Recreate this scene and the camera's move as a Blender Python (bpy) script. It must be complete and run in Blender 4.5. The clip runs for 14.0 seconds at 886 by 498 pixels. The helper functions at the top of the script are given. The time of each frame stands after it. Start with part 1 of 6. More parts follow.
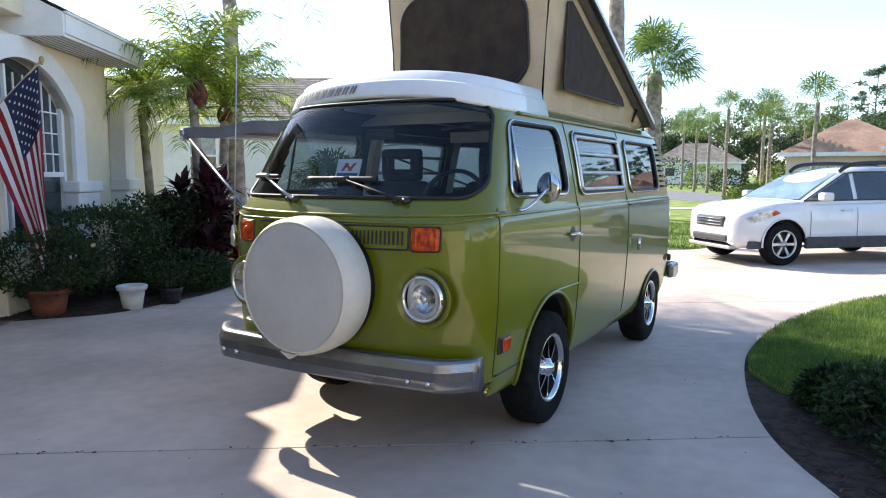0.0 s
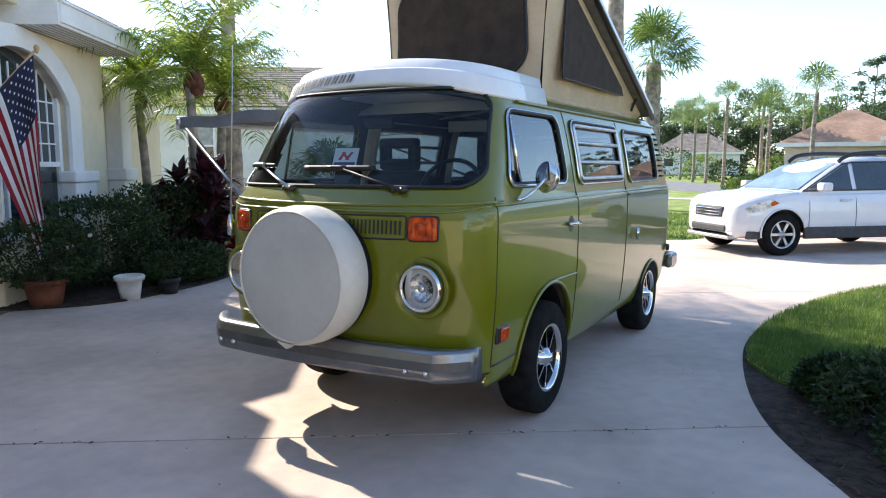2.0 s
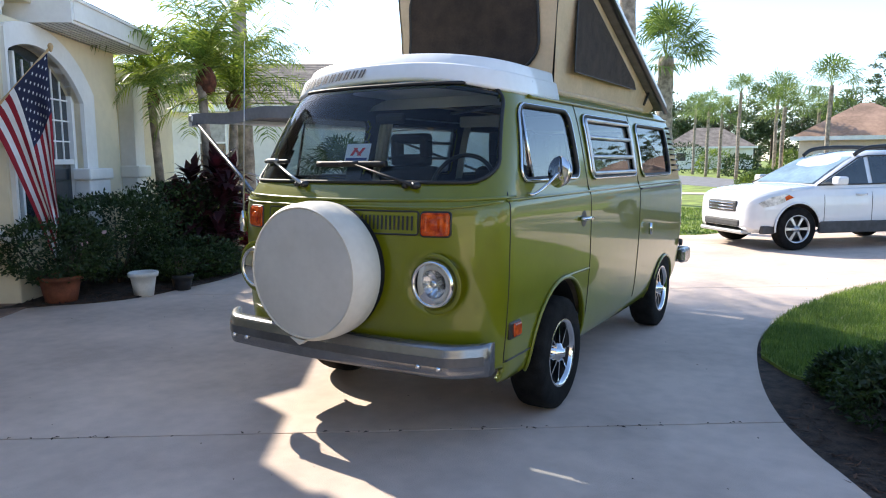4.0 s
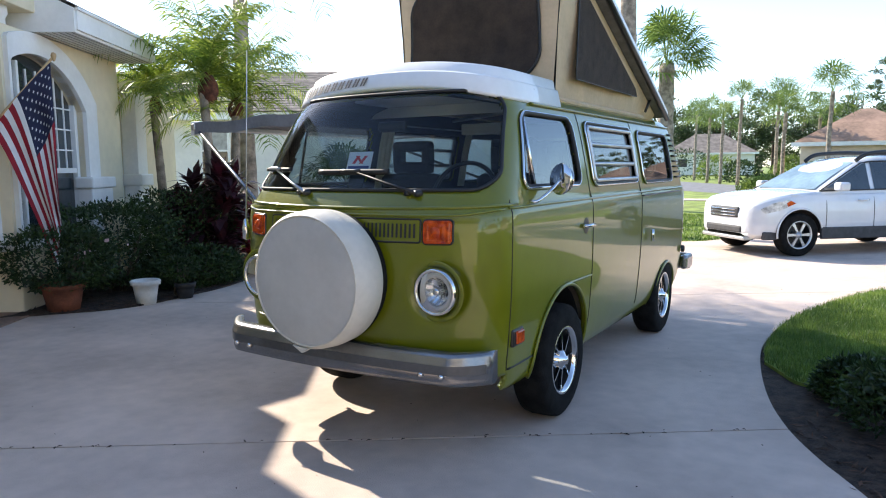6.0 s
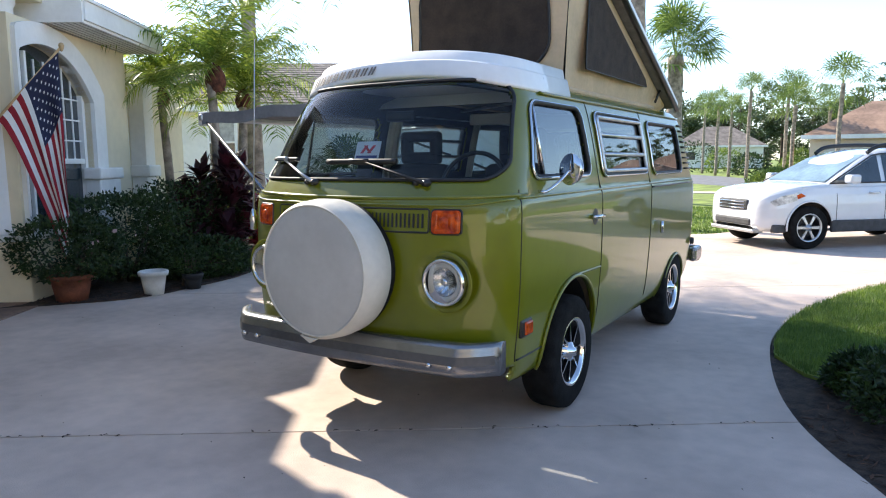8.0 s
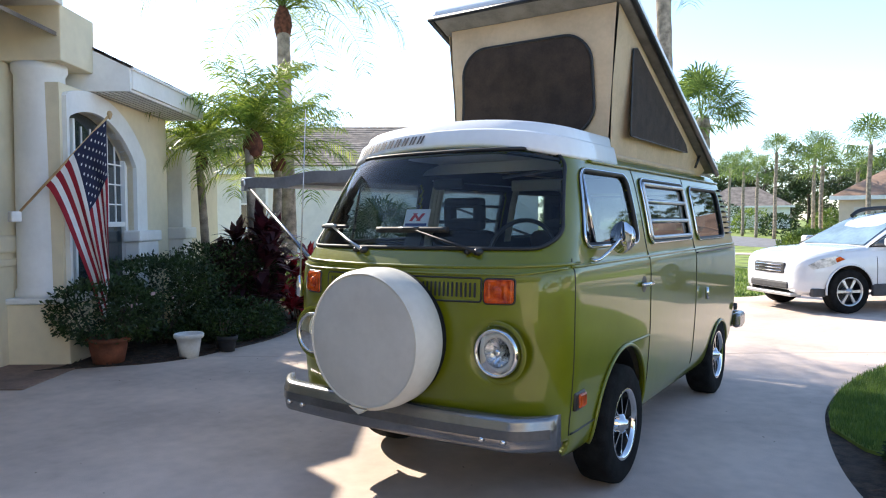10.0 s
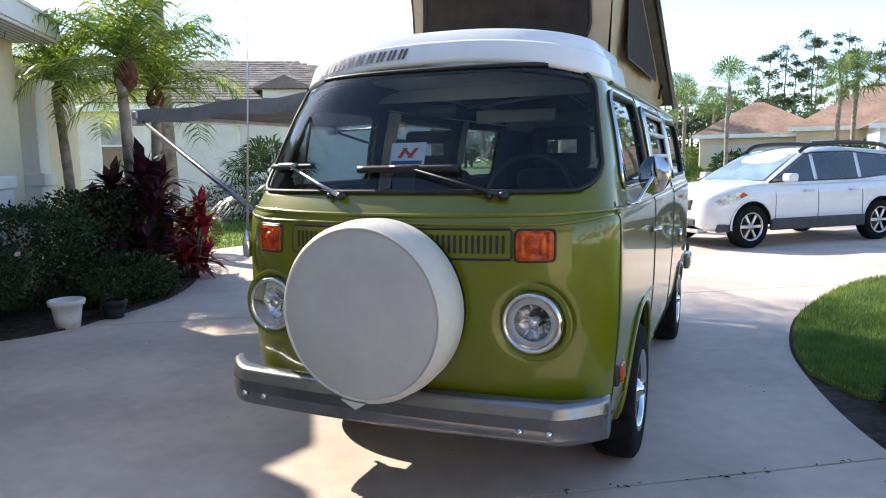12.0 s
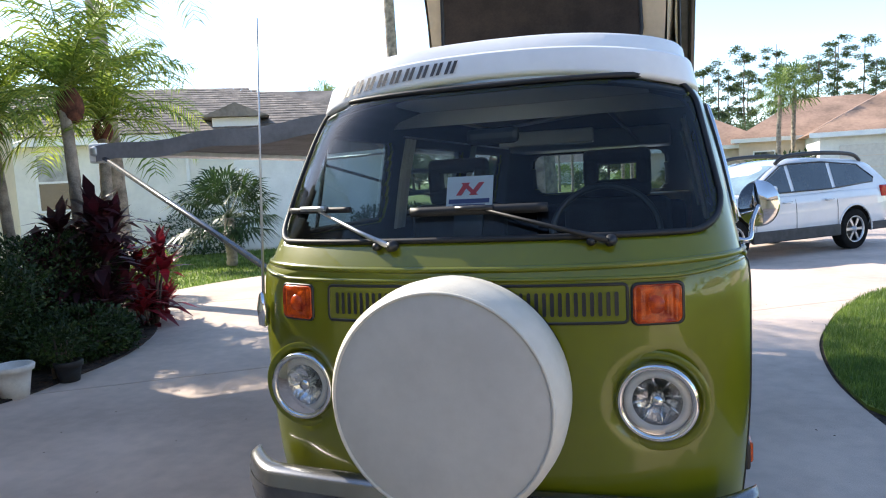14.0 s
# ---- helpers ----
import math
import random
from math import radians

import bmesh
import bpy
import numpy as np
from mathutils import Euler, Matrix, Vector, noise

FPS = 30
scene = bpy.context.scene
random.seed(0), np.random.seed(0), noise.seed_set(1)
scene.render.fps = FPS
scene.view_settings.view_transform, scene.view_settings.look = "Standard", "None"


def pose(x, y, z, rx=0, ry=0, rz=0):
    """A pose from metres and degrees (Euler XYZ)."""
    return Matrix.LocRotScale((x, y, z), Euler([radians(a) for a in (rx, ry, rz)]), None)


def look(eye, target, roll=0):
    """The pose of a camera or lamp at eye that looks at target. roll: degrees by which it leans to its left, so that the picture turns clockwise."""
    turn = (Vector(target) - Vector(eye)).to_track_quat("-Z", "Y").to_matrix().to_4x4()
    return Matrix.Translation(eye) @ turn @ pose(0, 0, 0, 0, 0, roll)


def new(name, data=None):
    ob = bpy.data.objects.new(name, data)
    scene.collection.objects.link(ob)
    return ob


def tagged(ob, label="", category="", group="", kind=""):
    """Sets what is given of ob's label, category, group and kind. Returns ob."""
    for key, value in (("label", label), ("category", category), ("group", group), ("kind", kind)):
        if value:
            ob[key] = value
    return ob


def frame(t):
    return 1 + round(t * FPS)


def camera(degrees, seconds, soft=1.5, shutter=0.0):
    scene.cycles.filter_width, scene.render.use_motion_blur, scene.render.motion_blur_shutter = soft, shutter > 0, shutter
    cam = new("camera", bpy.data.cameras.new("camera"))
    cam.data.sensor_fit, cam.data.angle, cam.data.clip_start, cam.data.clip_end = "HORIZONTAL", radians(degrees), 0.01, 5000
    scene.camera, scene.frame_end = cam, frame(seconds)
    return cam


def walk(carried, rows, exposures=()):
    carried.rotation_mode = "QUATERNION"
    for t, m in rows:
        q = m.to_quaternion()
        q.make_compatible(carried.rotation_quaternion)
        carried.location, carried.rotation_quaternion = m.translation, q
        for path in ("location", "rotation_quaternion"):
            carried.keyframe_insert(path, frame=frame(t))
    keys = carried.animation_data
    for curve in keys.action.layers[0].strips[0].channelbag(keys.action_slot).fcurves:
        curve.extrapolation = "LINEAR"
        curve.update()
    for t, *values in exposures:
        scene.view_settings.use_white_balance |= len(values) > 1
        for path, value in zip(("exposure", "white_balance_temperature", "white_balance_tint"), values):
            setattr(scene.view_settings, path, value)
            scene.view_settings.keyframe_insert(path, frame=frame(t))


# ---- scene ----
cam = camera(64.9, 14.0, soft=1.1)
PATH = [
    (0, (2.347, -2.811, 1.463), (1.325, -1.105, 1.251), 0.0),
    (0.5, (2.347, -2.802, 1.464), (1.327, -1.095, 1.248), -0.0),
    (1, (2.345, -2.802, 1.465), (1.332, -1.09, 1.259), -0.1),
    (1.5, (2.336, -2.79, 1.457), (1.315, -1.084, 1.238), -0.2),
    (2, (2.341, -2.794, 1.456), (1.324, -1.088, 1.217), -0.0),
    (2.5, (2.343, -2.788, 1.453), (1.323, -1.086, 1.205), 0.1),
    (3, (2.332, -2.787, 1.45), (1.294, -1.097, 1.193), -0.1),
    (5.5, (2.338, -2.803, 1.459), (1.292, -1.115, 1.224), -0.4),
    (6, (2.332, -2.795, 1.457), (1.283, -1.108, 1.226), -0.5),
    (6.5, (2.327, -2.791, 1.452), (1.277, -1.105, 1.219), -0.4),
    (7, (2.323, -2.796, 1.453), (1.269, -1.113, 1.216), -0.3),
    (7.5, (2.318, -2.788, 1.446), (1.261, -1.108, 1.2), -0.4),
    (8, (2.314, -2.783, 1.443), (1.25, -1.108, 1.191), -0.4),
    (8.5, (2.312, -2.797, 1.454), (1.22, -1.138, 1.219), -0.1),
    (9, (2.305, -2.843, 1.475), (1.168, -1.2, 1.381), 1.1),
    (9.2, (2.305, -2.853, 1.478), (1.161, -1.215, 1.394), 0.1),
    (11.3, (1.616, -2.606, 1.491), (0.563, -0.91, 1.37), 0.5),
    (11.5, (1.515, -2.553, 1.477), (0.554, -0.808, 1.298), -0.0),
    (12, (1.295, -2.465, 1.469), (0.492, -0.651, 1.218), -1.0),
    (12.5, (1.122, -2.373, 1.502), (0.284, -0.567, 1.319), -0.7),
    (13, (0.908, -2.375, 1.482), (0.144, -0.538, 1.274), -2.5),
    (13.5, (0.797, -2.27, 1.506), (0.118, -0.402, 1.286), -3.2),
    (14, (0.672, -2.073, 1.535), (0.004, -0.198, 1.341), -3.1),
]
walk(cam, [(t, look(eye, target, roll)) for t, eye, target, roll in PATH])


# ---- world, sun, exposure ----
world = bpy.data.worlds.new("world")
scene.world = world
world.use_nodes = True
wn, wl = world.node_tree.nodes, world.node_tree.links
SUN_AZ, SUN_EL = (-0.959, 0.283), 35.3
sky = wn.new("ShaderNodeTexSky")
sky.sky_type, sky.sun_disc = 'NISHITA', False
sky.sun_elevation = radians(SUN_EL)
sky.sun_rotation = math.atan2(SUN_AZ[0], SUN_AZ[1])
sky.dust_density, sky.air_density, sky.ozone_density = 0.3, 0.85, 2.0
wl.new(sky.outputs[0], wn["Background"].inputs[0])
wn["Background"].inputs[1].default_value = 0.15
sun = new("sun", bpy.data.lights.new("sun", "SUN"))
sun.data.energy, sun.data.angle, sun.data.color = 3.9, radians(0.6), (1.0, 0.91, 0.78)
sv = Vector((SUN_AZ[0], SUN_AZ[1], math.hypot(*SUN_AZ) * math.tan(radians(SUN_EL)))).normalized()
sun.matrix_world = look(sv * 60, (0, 0, 0))
scene.view_settings.exposure = 1.44


# ---- materials ----
def mat(name, col, rough=0.6, metal=0.0, scale=8.0, vary=0.12, bump=0.0, bscale=60.0, spec=0.5, coat=0.0, island=0.0, col2=None, detail=6.0):
    """Principled surface with two scales of colour variation and fine relief, at real-world size."""
    m = bpy.data.materials.new(name)
    m.use_nodes = True
    n, l = m.node_tree.nodes, m.node_tree.links
    b = n["Principled BSDF"]
    b.inputs["Roughness"].default_value, b.inputs["Metallic"].default_value = rough, metal
    b.inputs["Specular IOR Level"].default_value, b.inputs["Coat Weight"].default_value = spec, coat
    b.inputs["Coat Roughness"].default_value = 0.03
    tc = n.new("ShaderNodeTexCoord")
    n1, n2 = n.new("ShaderNodeTexNoise"), n.new("ShaderNodeTexNoise")
    n1.inputs["Scale"].default_value, n1.inputs["Detail"].default_value = scale, detail
    n2.inputs["Scale"].default_value, n2.inputs["Detail"].default_value = scale * 9, 3.0
    for x in (n1, n2):
        l.new(tc.outputs["Object"], x.inputs["Vector"])
    mix = n.new("ShaderNodeMix")
    mix.data_type = 'RGBA'
    c2 = col2 or tuple(c * (1 - 2.2 * vary) for c in col)
    mix.inputs[6].default_value, mix.inputs[7].default_value = (*[min(1, c * (1 + vary)) for c in col], 1), (*c2, 1)
    add = n.new("ShaderNodeMath")
    add.operation = 'MULTIPLY_ADD'
    add.inputs[1].default_value = 0.35
    l.new(n2.outputs[0], add.inputs[0])
    ramp = n.new("ShaderNodeMapRange")
    ramp.inputs[1].default_value, ramp.inputs[2].default_value = 0.5, 0.85
    l.new(n1.outputs[0], add.inputs[2])
    l.new(add.outputs[0], ramp.inputs[0])
    fac = ramp.outputs[0]
    if island:
        g = n.new("ShaderNodeNewGeometry")
        a2 = n.new("ShaderNodeMath")
        a2.operation, a2.use_clamp = 'MULTIPLY_ADD', True
        a2.inputs[1].default_value = island
        l.new(g.outputs["Random Per Island"], a2.inputs[0])
        l.new(fac, a2.inputs[2])
        fac = a2.outputs[0]
    l.new(fac, mix.inputs[0])
    l.new(mix.outputs[2], b.inputs["Base Color"])
    if bump:
        n3, bp = n.new("ShaderNodeTexNoise"), n.new("ShaderNodeBump")
        n3.inputs["Scale"].default_value, n3.inputs["Detail"].default_value = bscale, 4.0
        l.new(tc.outputs["Object"], n3.inputs["Vector"])
        l.new(n3.outputs[0], bp.inputs["Height"])
        bp.inputs["Strength"].default_value, bp.inputs["Distance"].default_value = bump, 0.01
        l.new(bp.outputs[0], b.inputs["Normal"])
    return m


def glass(name, tint, rough=0.0, ior=1.5):
    """Thin pane: tinted clear glass whose gloss follows Fresnel."""
    m = bpy.data.materials.new(name)
    m.use_nodes = True
    n, l = m.node_tree.nodes, m.node_tree.links
    n.remove(n["Principled BSDF"])
    t, g, f, x = n.new("ShaderNodeBsdfTransparent"), n.new("ShaderNodeBsdfGlossy"), n.new("ShaderNodeFresnel"), n.new("ShaderNodeMixShader")
    t.inputs[0].default_value, g.inputs["Roughness"].default_value = (*tint, 1), rough
    f.inputs[0].default_value = ior
    l.new(f.outputs[0], x.inputs[0]); l.new(t.outputs[0], x.inputs[1]); l.new(g.outputs[0], x.inputs[2])
    l.new(x.outputs[0], n["Material Output"].inputs[0])
    return m


def leafy(name, col, col2, trans=0.35, rough=0.45):
    m = mat(name, col, rough, scale=3.0, vary=0.15, col2=col2, island=0.7)
    n, l = m.node_tree.nodes, m.node_tree.links
    b, t, x = n["Principled BSDF"], n.new("ShaderNodeBsdfTranslucent"), n.new("ShaderNodeMixShader")
    src = b.inputs["Base Color"].links[0].from_socket
    l.new(src, t.inputs[0])
    x.inputs[0].default_value = trans
    l.new(b.outputs[0], x.inputs[1]); l.new(t.outputs[0], x.inputs[2])
    l.new(x.outputs[0], n["Material Output"].inputs[0])
    return m


CONCRETE = mat("concrete", (0.60, 0.475, 0.395), 0.8, scale=0.9, vary=0.11, bump=0.35, bscale=140, detail=9.0)
GRASS_SOIL = mat("lawn_soil", (0.20, 0.26, 0.045), 0.95, scale=1.2, vary=0.25, bump=0.6, bscale=40)
GRASS = leafy("grass_blade", (0.26, 0.34, 0.06), (0.10, 0.17, 0.03), 0.45)
MULCH = mat("mulch", (0.055, 0.035, 0.024), 0.95, scale=14, vary=0.35, bump=1.0, bscale=70)
ASPHALT = mat("asphalt", (0.17, 0.17, 0.18), 0.9, scale=2, vary=0.15, bump=0.4, bscale=90)
STUCCO = mat("stucco", (0.80, 0.70, 0.50), 0.9, scale=1.0, vary=0.05, bump=0.35, bscale=220)
STUCCO_PALE = mat("pale_stucco", (0.80, 0.77, 0.70), 0.9, scale=1.0, vary=0.05, bump=0.35, bscale=220)
WHITE_TRIM = mat("white_trim", (0.82, 0.81, 0.78), 0.55, scale=2, vary=0.04, bump=0.1)
SHINGLE = mat("roof_shingle", (0.23, 0.19, 0.16), 0.95, scale=1.5, vary=0.2, bump=0.6, bscale=50)
SHINGLE_FAR = mat("brown_shingle", (0.33, 0.21, 0.15), 0.95, scale=0.6, vary=0.18, bump=0.4, bscale=20)
PEACH = mat("peach_stucco", (0.72, 0.58, 0.44), 0.9, scale=0.5, vary=0.06)
DARK_GLASS = mat("dark_window", (0.03, 0.04, 0.045), 0.05, scale=2, vary=0.1, spec=0.8)
VAN_GREEN = mat("olive_green_paint", (0.138, 0.150, 0.0045), 0.32, scale=1.5, vary=0.05, spec=0.25, coat=0.8, bump=0.20, bscale=2.6)
VAN_INNER = mat("cabin_vinyl", (0.022, 0.024, 0.027), 0.75, scale=5, vary=0.15)
RUBBER = mat("black_rubber", (0.012, 0.012, 0.013), 0.55, scale=20, vary=0.2)
TYRE = mat("tyre_rubber", (0.012, 0.012, 0.012), 0.95, spec=0.15, scale=12, vary=0.25, bump=0.3, bscale=120)
CHROME = mat("chrome", (0.72, 0.72, 0.72), 0.08, 1.0, scale=6, vary=0.04)
BUMPER = mat("brushed_bumper", (0.25, 0.25, 0.255), 0.27, 0.8, scale=4, vary=0.10, bump=0.05, bscale=90)
BUMPER_DARK = mat("bumper_band", (0.10, 0.10, 0.105), 0.45, 0.3, scale=5, vary=0.15)
FIBERGLASS = mat("white_fiberglass", (0.82, 0.82, 0.81), 0.32, scale=2, vary=0.04, coat=0.3)
# one cover vinyl in two tones: rim as lit, face greyed as shaded
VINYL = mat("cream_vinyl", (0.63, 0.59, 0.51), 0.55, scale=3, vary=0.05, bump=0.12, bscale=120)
VINYL_SHADED = mat("shaded_vinyl", (0.50, 0.49, 0.465), 0.6, scale=3, vary=0.05, bump=0.04, bscale=120)
CANVAS = mat("tan_canvas", (0.62, 0.47, 0.30), 0.9, scale=4, vary=0.07, bump=0.4, bscale=300)
SCREEN = mat("brown_mesh", (0.050, 0.034, 0.024), 0.9, scale=9, vary=0.18, bump=0.5, bscale=400)
BLACK = mat("black_plastic", (0.015, 0.015, 0.016), 0.4, scale=15, vary=0.2)
AMBER = mat("amber_lens", (0.56, 0.075, 0.003), 0.22, scale=30, vary=0.15, spec=0.3, coat=0.2, col2=(0.24, 0.016, 0.002))
RED_LENS = mat("red_lens", (0.45, 0.012, 0.012), 0.15, scale=20, vary=0.15)
AWNING = mat("grey_awning_cloth", (0.20, 0.20, 0.21), 0.85, scale=4, vary=0.12, bump=0.3, bscale=150)
ALUMINIUM = mat("aluminium", (0.55, 0.56, 0.57), 0.38, 0.9, scale=8, vary=0.08)
SUV_WHITE = mat("white_car_paint", (0.66, 0.67, 0.69), 0.25, scale=1, vary=0.03, coat=1.0)
CLADDING = mat("grey_cladding", (0.05, 0.05, 0.052), 0.7, scale=10, vary=0.15)
GLASS_VAN = glass("tinted_glass", (0.84, 0.92, 0.93), 0.0, 1.41)
GLASS_SIDE = glass("side_glass", (0.42, 0.50, 0.54), 0.0, 2.8)
REFLECTOR = mat("lamp_reflector", (0.86, 0.87, 0.88), 0.16, 1.0, scale=30, vary=0.05, bump=0.3, bscale=45)
CURTAIN = mat("pale_curtain", (0.62, 0.64, 0.56), 0.9, scale=6, vary=0.08, bump=0.3, bscale=120)
GLASS_CLEAR = glass("clear_lens", (0.93, 0.95, 0.96))
MIRROR = mat("mirror_glass", (0.85, 0.86, 0.87), 0.02, 1.0, scale=1, vary=0.01)
TERRACOTTA = mat("terracotta", (0.22, 0.07, 0.035), 0.85, scale=6, vary=0.2, bump=0.3)
POT_WHITE = mat("white_pot", (0.75, 0.74, 0.70), 0.6, scale=5, vary=0.08)
POT_DARK = mat("dark_pot", (0.03, 0.03, 0.032), 0.7, scale=6, vary=0.2)
TRUNK = mat("palm_trunk", (0.33, 0.27, 0.21), 0.95, scale=7, vary=0.25, bump=1.0, bscale=28)
BOOT = mat("palm_fibre", (0.13, 0.045, 0.025), 0.95, scale=14, vary=0.3, bump=1.0, bscale=60)
BARK = mat("bark", (0.12, 0.09, 0.07), 0.95, scale=6, vary=0.25, bump=0.8, bscale=30)
PALM_LEAF = leafy("palm_leaflet", (0.50, 0.55, 0.09), (0.14, 0.22, 0.035), 0.5)
SABAL_LEAF = leafy("sabal_leaf", (0.30, 0.38, 0.10), (0.10, 0.16, 0.04), 0.45)
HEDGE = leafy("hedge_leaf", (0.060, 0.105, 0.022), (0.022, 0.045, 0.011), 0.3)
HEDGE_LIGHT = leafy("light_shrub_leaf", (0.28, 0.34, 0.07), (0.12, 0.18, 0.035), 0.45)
TREE_LEAF = leafy("tree_leaf", (0.14, 0.19, 0.07), (0.06, 0.09, 0.035), 0.3)
CORDYLINE = leafy("cordyline_leaf", (0.13, 0.022, 0.035), (0.045, 0.014, 0.02), 0.3)
CORDYLINE_RED = leafy("red_cordyline_leaf", (0.42, 0.02, 0.035), (0.16, 0.012, 0.02), 0.35)
FLOWER = leafy("petal", (0.75, 0.55, 0.55), (0.65, 0.45, 0.5), 0.3)
FLAG_RED = mat("flag_red", (0.30, 0.010, 0.022), 0.8, scale=10, vary=0.06, bump=0.2, bscale=300)
FLAG_WHITE = mat("flag_white", (0.78, 0.77, 0.76), 0.8, scale=10, vary=0.03, bump=0.2, bscale=300)
FLAG_BLUE = mat("flag_navy", (0.014, 0.018, 0.055), 0.8, scale=10, vary=0.08, bump=0.2, bscale=300)
WOOD = mat("pale_wood", (0.55, 0.36, 0.17), 0.5, scale=10, vary=0.12)
INK = mat("dark_ink", (0.02, 0.02, 0.025), 0.5, scale=10, vary=0.1)
PAPER = mat("white_card", (0.82, 0.83, 0.86), 0.7, scale=5, vary=0.02)
CARD_RED = mat("red_print", (0.7, 0.06, 0.07), 0.6, scale=5, vary=0.05)
CARD_BLUE = mat("blue_print", (0.04, 0.06, 0.22), 0.6, scale=5, vary=0.05)


# ---- mesh helpers ----
def smooth(bm, on=True):
    for f in bm.faces:
        f.smooth = on
    return bm


def part(name, bm, material, parent=None, label="", shade=False):
    me = bpy.data.meshes.new(name)
    if shade:
        smooth(bm)
    bm.to_mesh(me)
    bm.free()
    for m in (material if isinstance(material, (list, tuple)) else [material]):
        me.materials.append(m)
    ob = new(name, me)
    ob.parent = parent
    if label:
        ob["label"] = label
    return ob


def thing(name, label, category, m=None, group="", kind=""):
    ob = new(name)
    ob.empty_display_size = 0.1
    if m is not None:
        ob.matrix_world = m
    return tagged(ob, label, category, group, kind)


def box(x0, x1, y0, y1, z0, z1, bevel=0.0, seg=2, bm=None):
    b = bmesh.new()
    r = bmesh.ops.create_cube(b, size=1.0)
    for v in r["verts"]:
        v.co = Vector((x0 + (v.co.x + .5) * (x1 - x0), y0 + (v.co.y + .5) * (y1 - y0), z0 + (v.co.z + .5) * (z1 - z0)))
    if bevel:
        bmesh.ops.bevel(b, geom=b.edges[:], offset=bevel, segments=seg, affect='EDGES', profile=0.5)
    if bm is None:
        return b
    join(bm, b)
    return bm


def join(dst, src, m=None):
    if m is not None:
        bmesh.ops.transform(src, matrix=m, verts=src.verts[:])
    idx = {v: dst.verts.new(v.co) for v in src.verts}
    for f in src.faces:
        try:
            nf = dst.faces.new([idx[v] for v in f.verts])
            nf.smooth, nf.material_index = f.smooth, f.material_index
        except ValueError:
            pass
    src.free()
    return dst


def prism(poly, axis, a, b, bevel=0.0):
    """A polygon in the plane across axis, drawn out from a to b."""
    bm = bmesh.new()
    put = {'x': lambda p, h: (h, p[0], p[1]), 'y': lambda p, h: (p[0], h, p[1]), 'z': lambda p, h: (p[0], p[1], h)}[axis]
    lo, hi = [bm.verts.new(put(p, a)) for p in poly], [bm.verts.new(put(p, b)) for p in poly]
    bm.faces.new(lo), bm.faces.new(hi)
    for i in range(len(poly)):
        j = (i + 1) % len(poly)
        bm.faces.new((lo[i], lo[j], hi[j], hi[i]))
    bmesh.ops.recalc_face_normals(bm, faces=bm.faces[:])
    if bevel:
        bmesh.ops.bevel(bm, geom=bm.edges[:], offset=bevel, segments=2, affect='EDGES', profile=0.5)
    return bm


def tube(pts, r, n=8, closed=False, bm=None, caps=True, flat=1.0):
    """A round bar along pts; r is a radius or one for each point."""
    bm = bm or bmesh.new()
    pts = [Vector(p) for p in pts]
    rs = r if isinstance(r, (list, tuple)) else [r] * len(pts)
    rings, up, k = [], None, len(pts)
    for i, p in enumerate(pts):
        a, c = pts[i - 1] if (i or closed) else p, pts[(i + 1) % k] if (i < k - 1 or closed) else p
        d = (c - a).normalized()
        if up is None:
            up = d.orthogonal().normalized() if abs(d.z) > 0.9 else Vector((0, 0, 1))
        s = d.cross(up).normalized()
        up = s.cross(d).normalized()
        rings.append([bm.verts.new(p + (s * math.cos(2 * math.pi * j / n) + up * flat * math.sin(2 * math.pi * j / n)) * rs[i]) for j in range(n)])
    for i in range(k if closed else k - 1):
        A, B = rings[i], rings[(i + 1) % k]
        for j in range(n):
            bm.faces.new((A[j], A[(j + 1) % n], B[(j + 1) % n], B[j])).smooth = True
    if caps and not closed:
        bm.faces.new(rings[0][::-1]), bm.faces.new(rings[-1])
    return bm


def lathe(profile, n=32, axis='z', bm=None, at=(0, 0, 0)):
    """Turns (radius, height) pairs round an axis through at."""
    bm = bm or bmesh.new()
    rings = []
    for r, h in profile:
        ring = []
        for j in range(n):
            c, s = max(r, 1e-4) * math.cos(2 * math.pi * j / n), max(r, 1e-4) * math.sin(2 * math.pi * j / n)
            p = {'z': (c, s, h), 'x': (h, c, s), 'y': (s, h, c)}[axis]
            ring.append(bm.verts.new(Vector(p) + Vector(at)))
        rings.append(ring)
    for A, B in zip(rings, rings[1:]):
        for j in range(n):
            bm.faces.new((A[j], A[(j + 1) % n], B[(j + 1) % n], B[j])).smooth = True
    return bm


def curve_at(table, v):
    """Linear table lookup."""
    xs, ys = zip(*table)
    return float(np.interp(v, xs, ys))


def spline(table, v):
    """Smooth table lookup (monotone cubic)."""
    xs, ys = [a for a, _ in table], [b for _, b in table]
    if v <= xs[0]:
        return ys[0]
    if v >= xs[-1]:
        return ys[-1]
    i = max(k for k in range(len(xs) - 1) if xs[k] <= v)
    d = [(ys[k + 1] - ys[k]) / (xs[k + 1] - xs[k]) for k in range(len(xs) - 1)]
    def m(k):
        if k == 0 or k == len(xs) - 1:
            return d[0] if k == 0 else d[-1]
        return 0 if d[k - 1] * d[k] <= 0 else 2 * d[k - 1] * d[k] / (d[k - 1] + d[k])
    h = xs[i + 1] - xs[i]
    t = (v - xs[i]) / h
    return ys[i] * (1 + 2 * t) * (1 - t) ** 2 + h * m(i) * t * (1 - t) ** 2 + ys[i + 1] * t * t * (3 - 2 * t) + h * m(i + 1) * t * t * (t - 1)


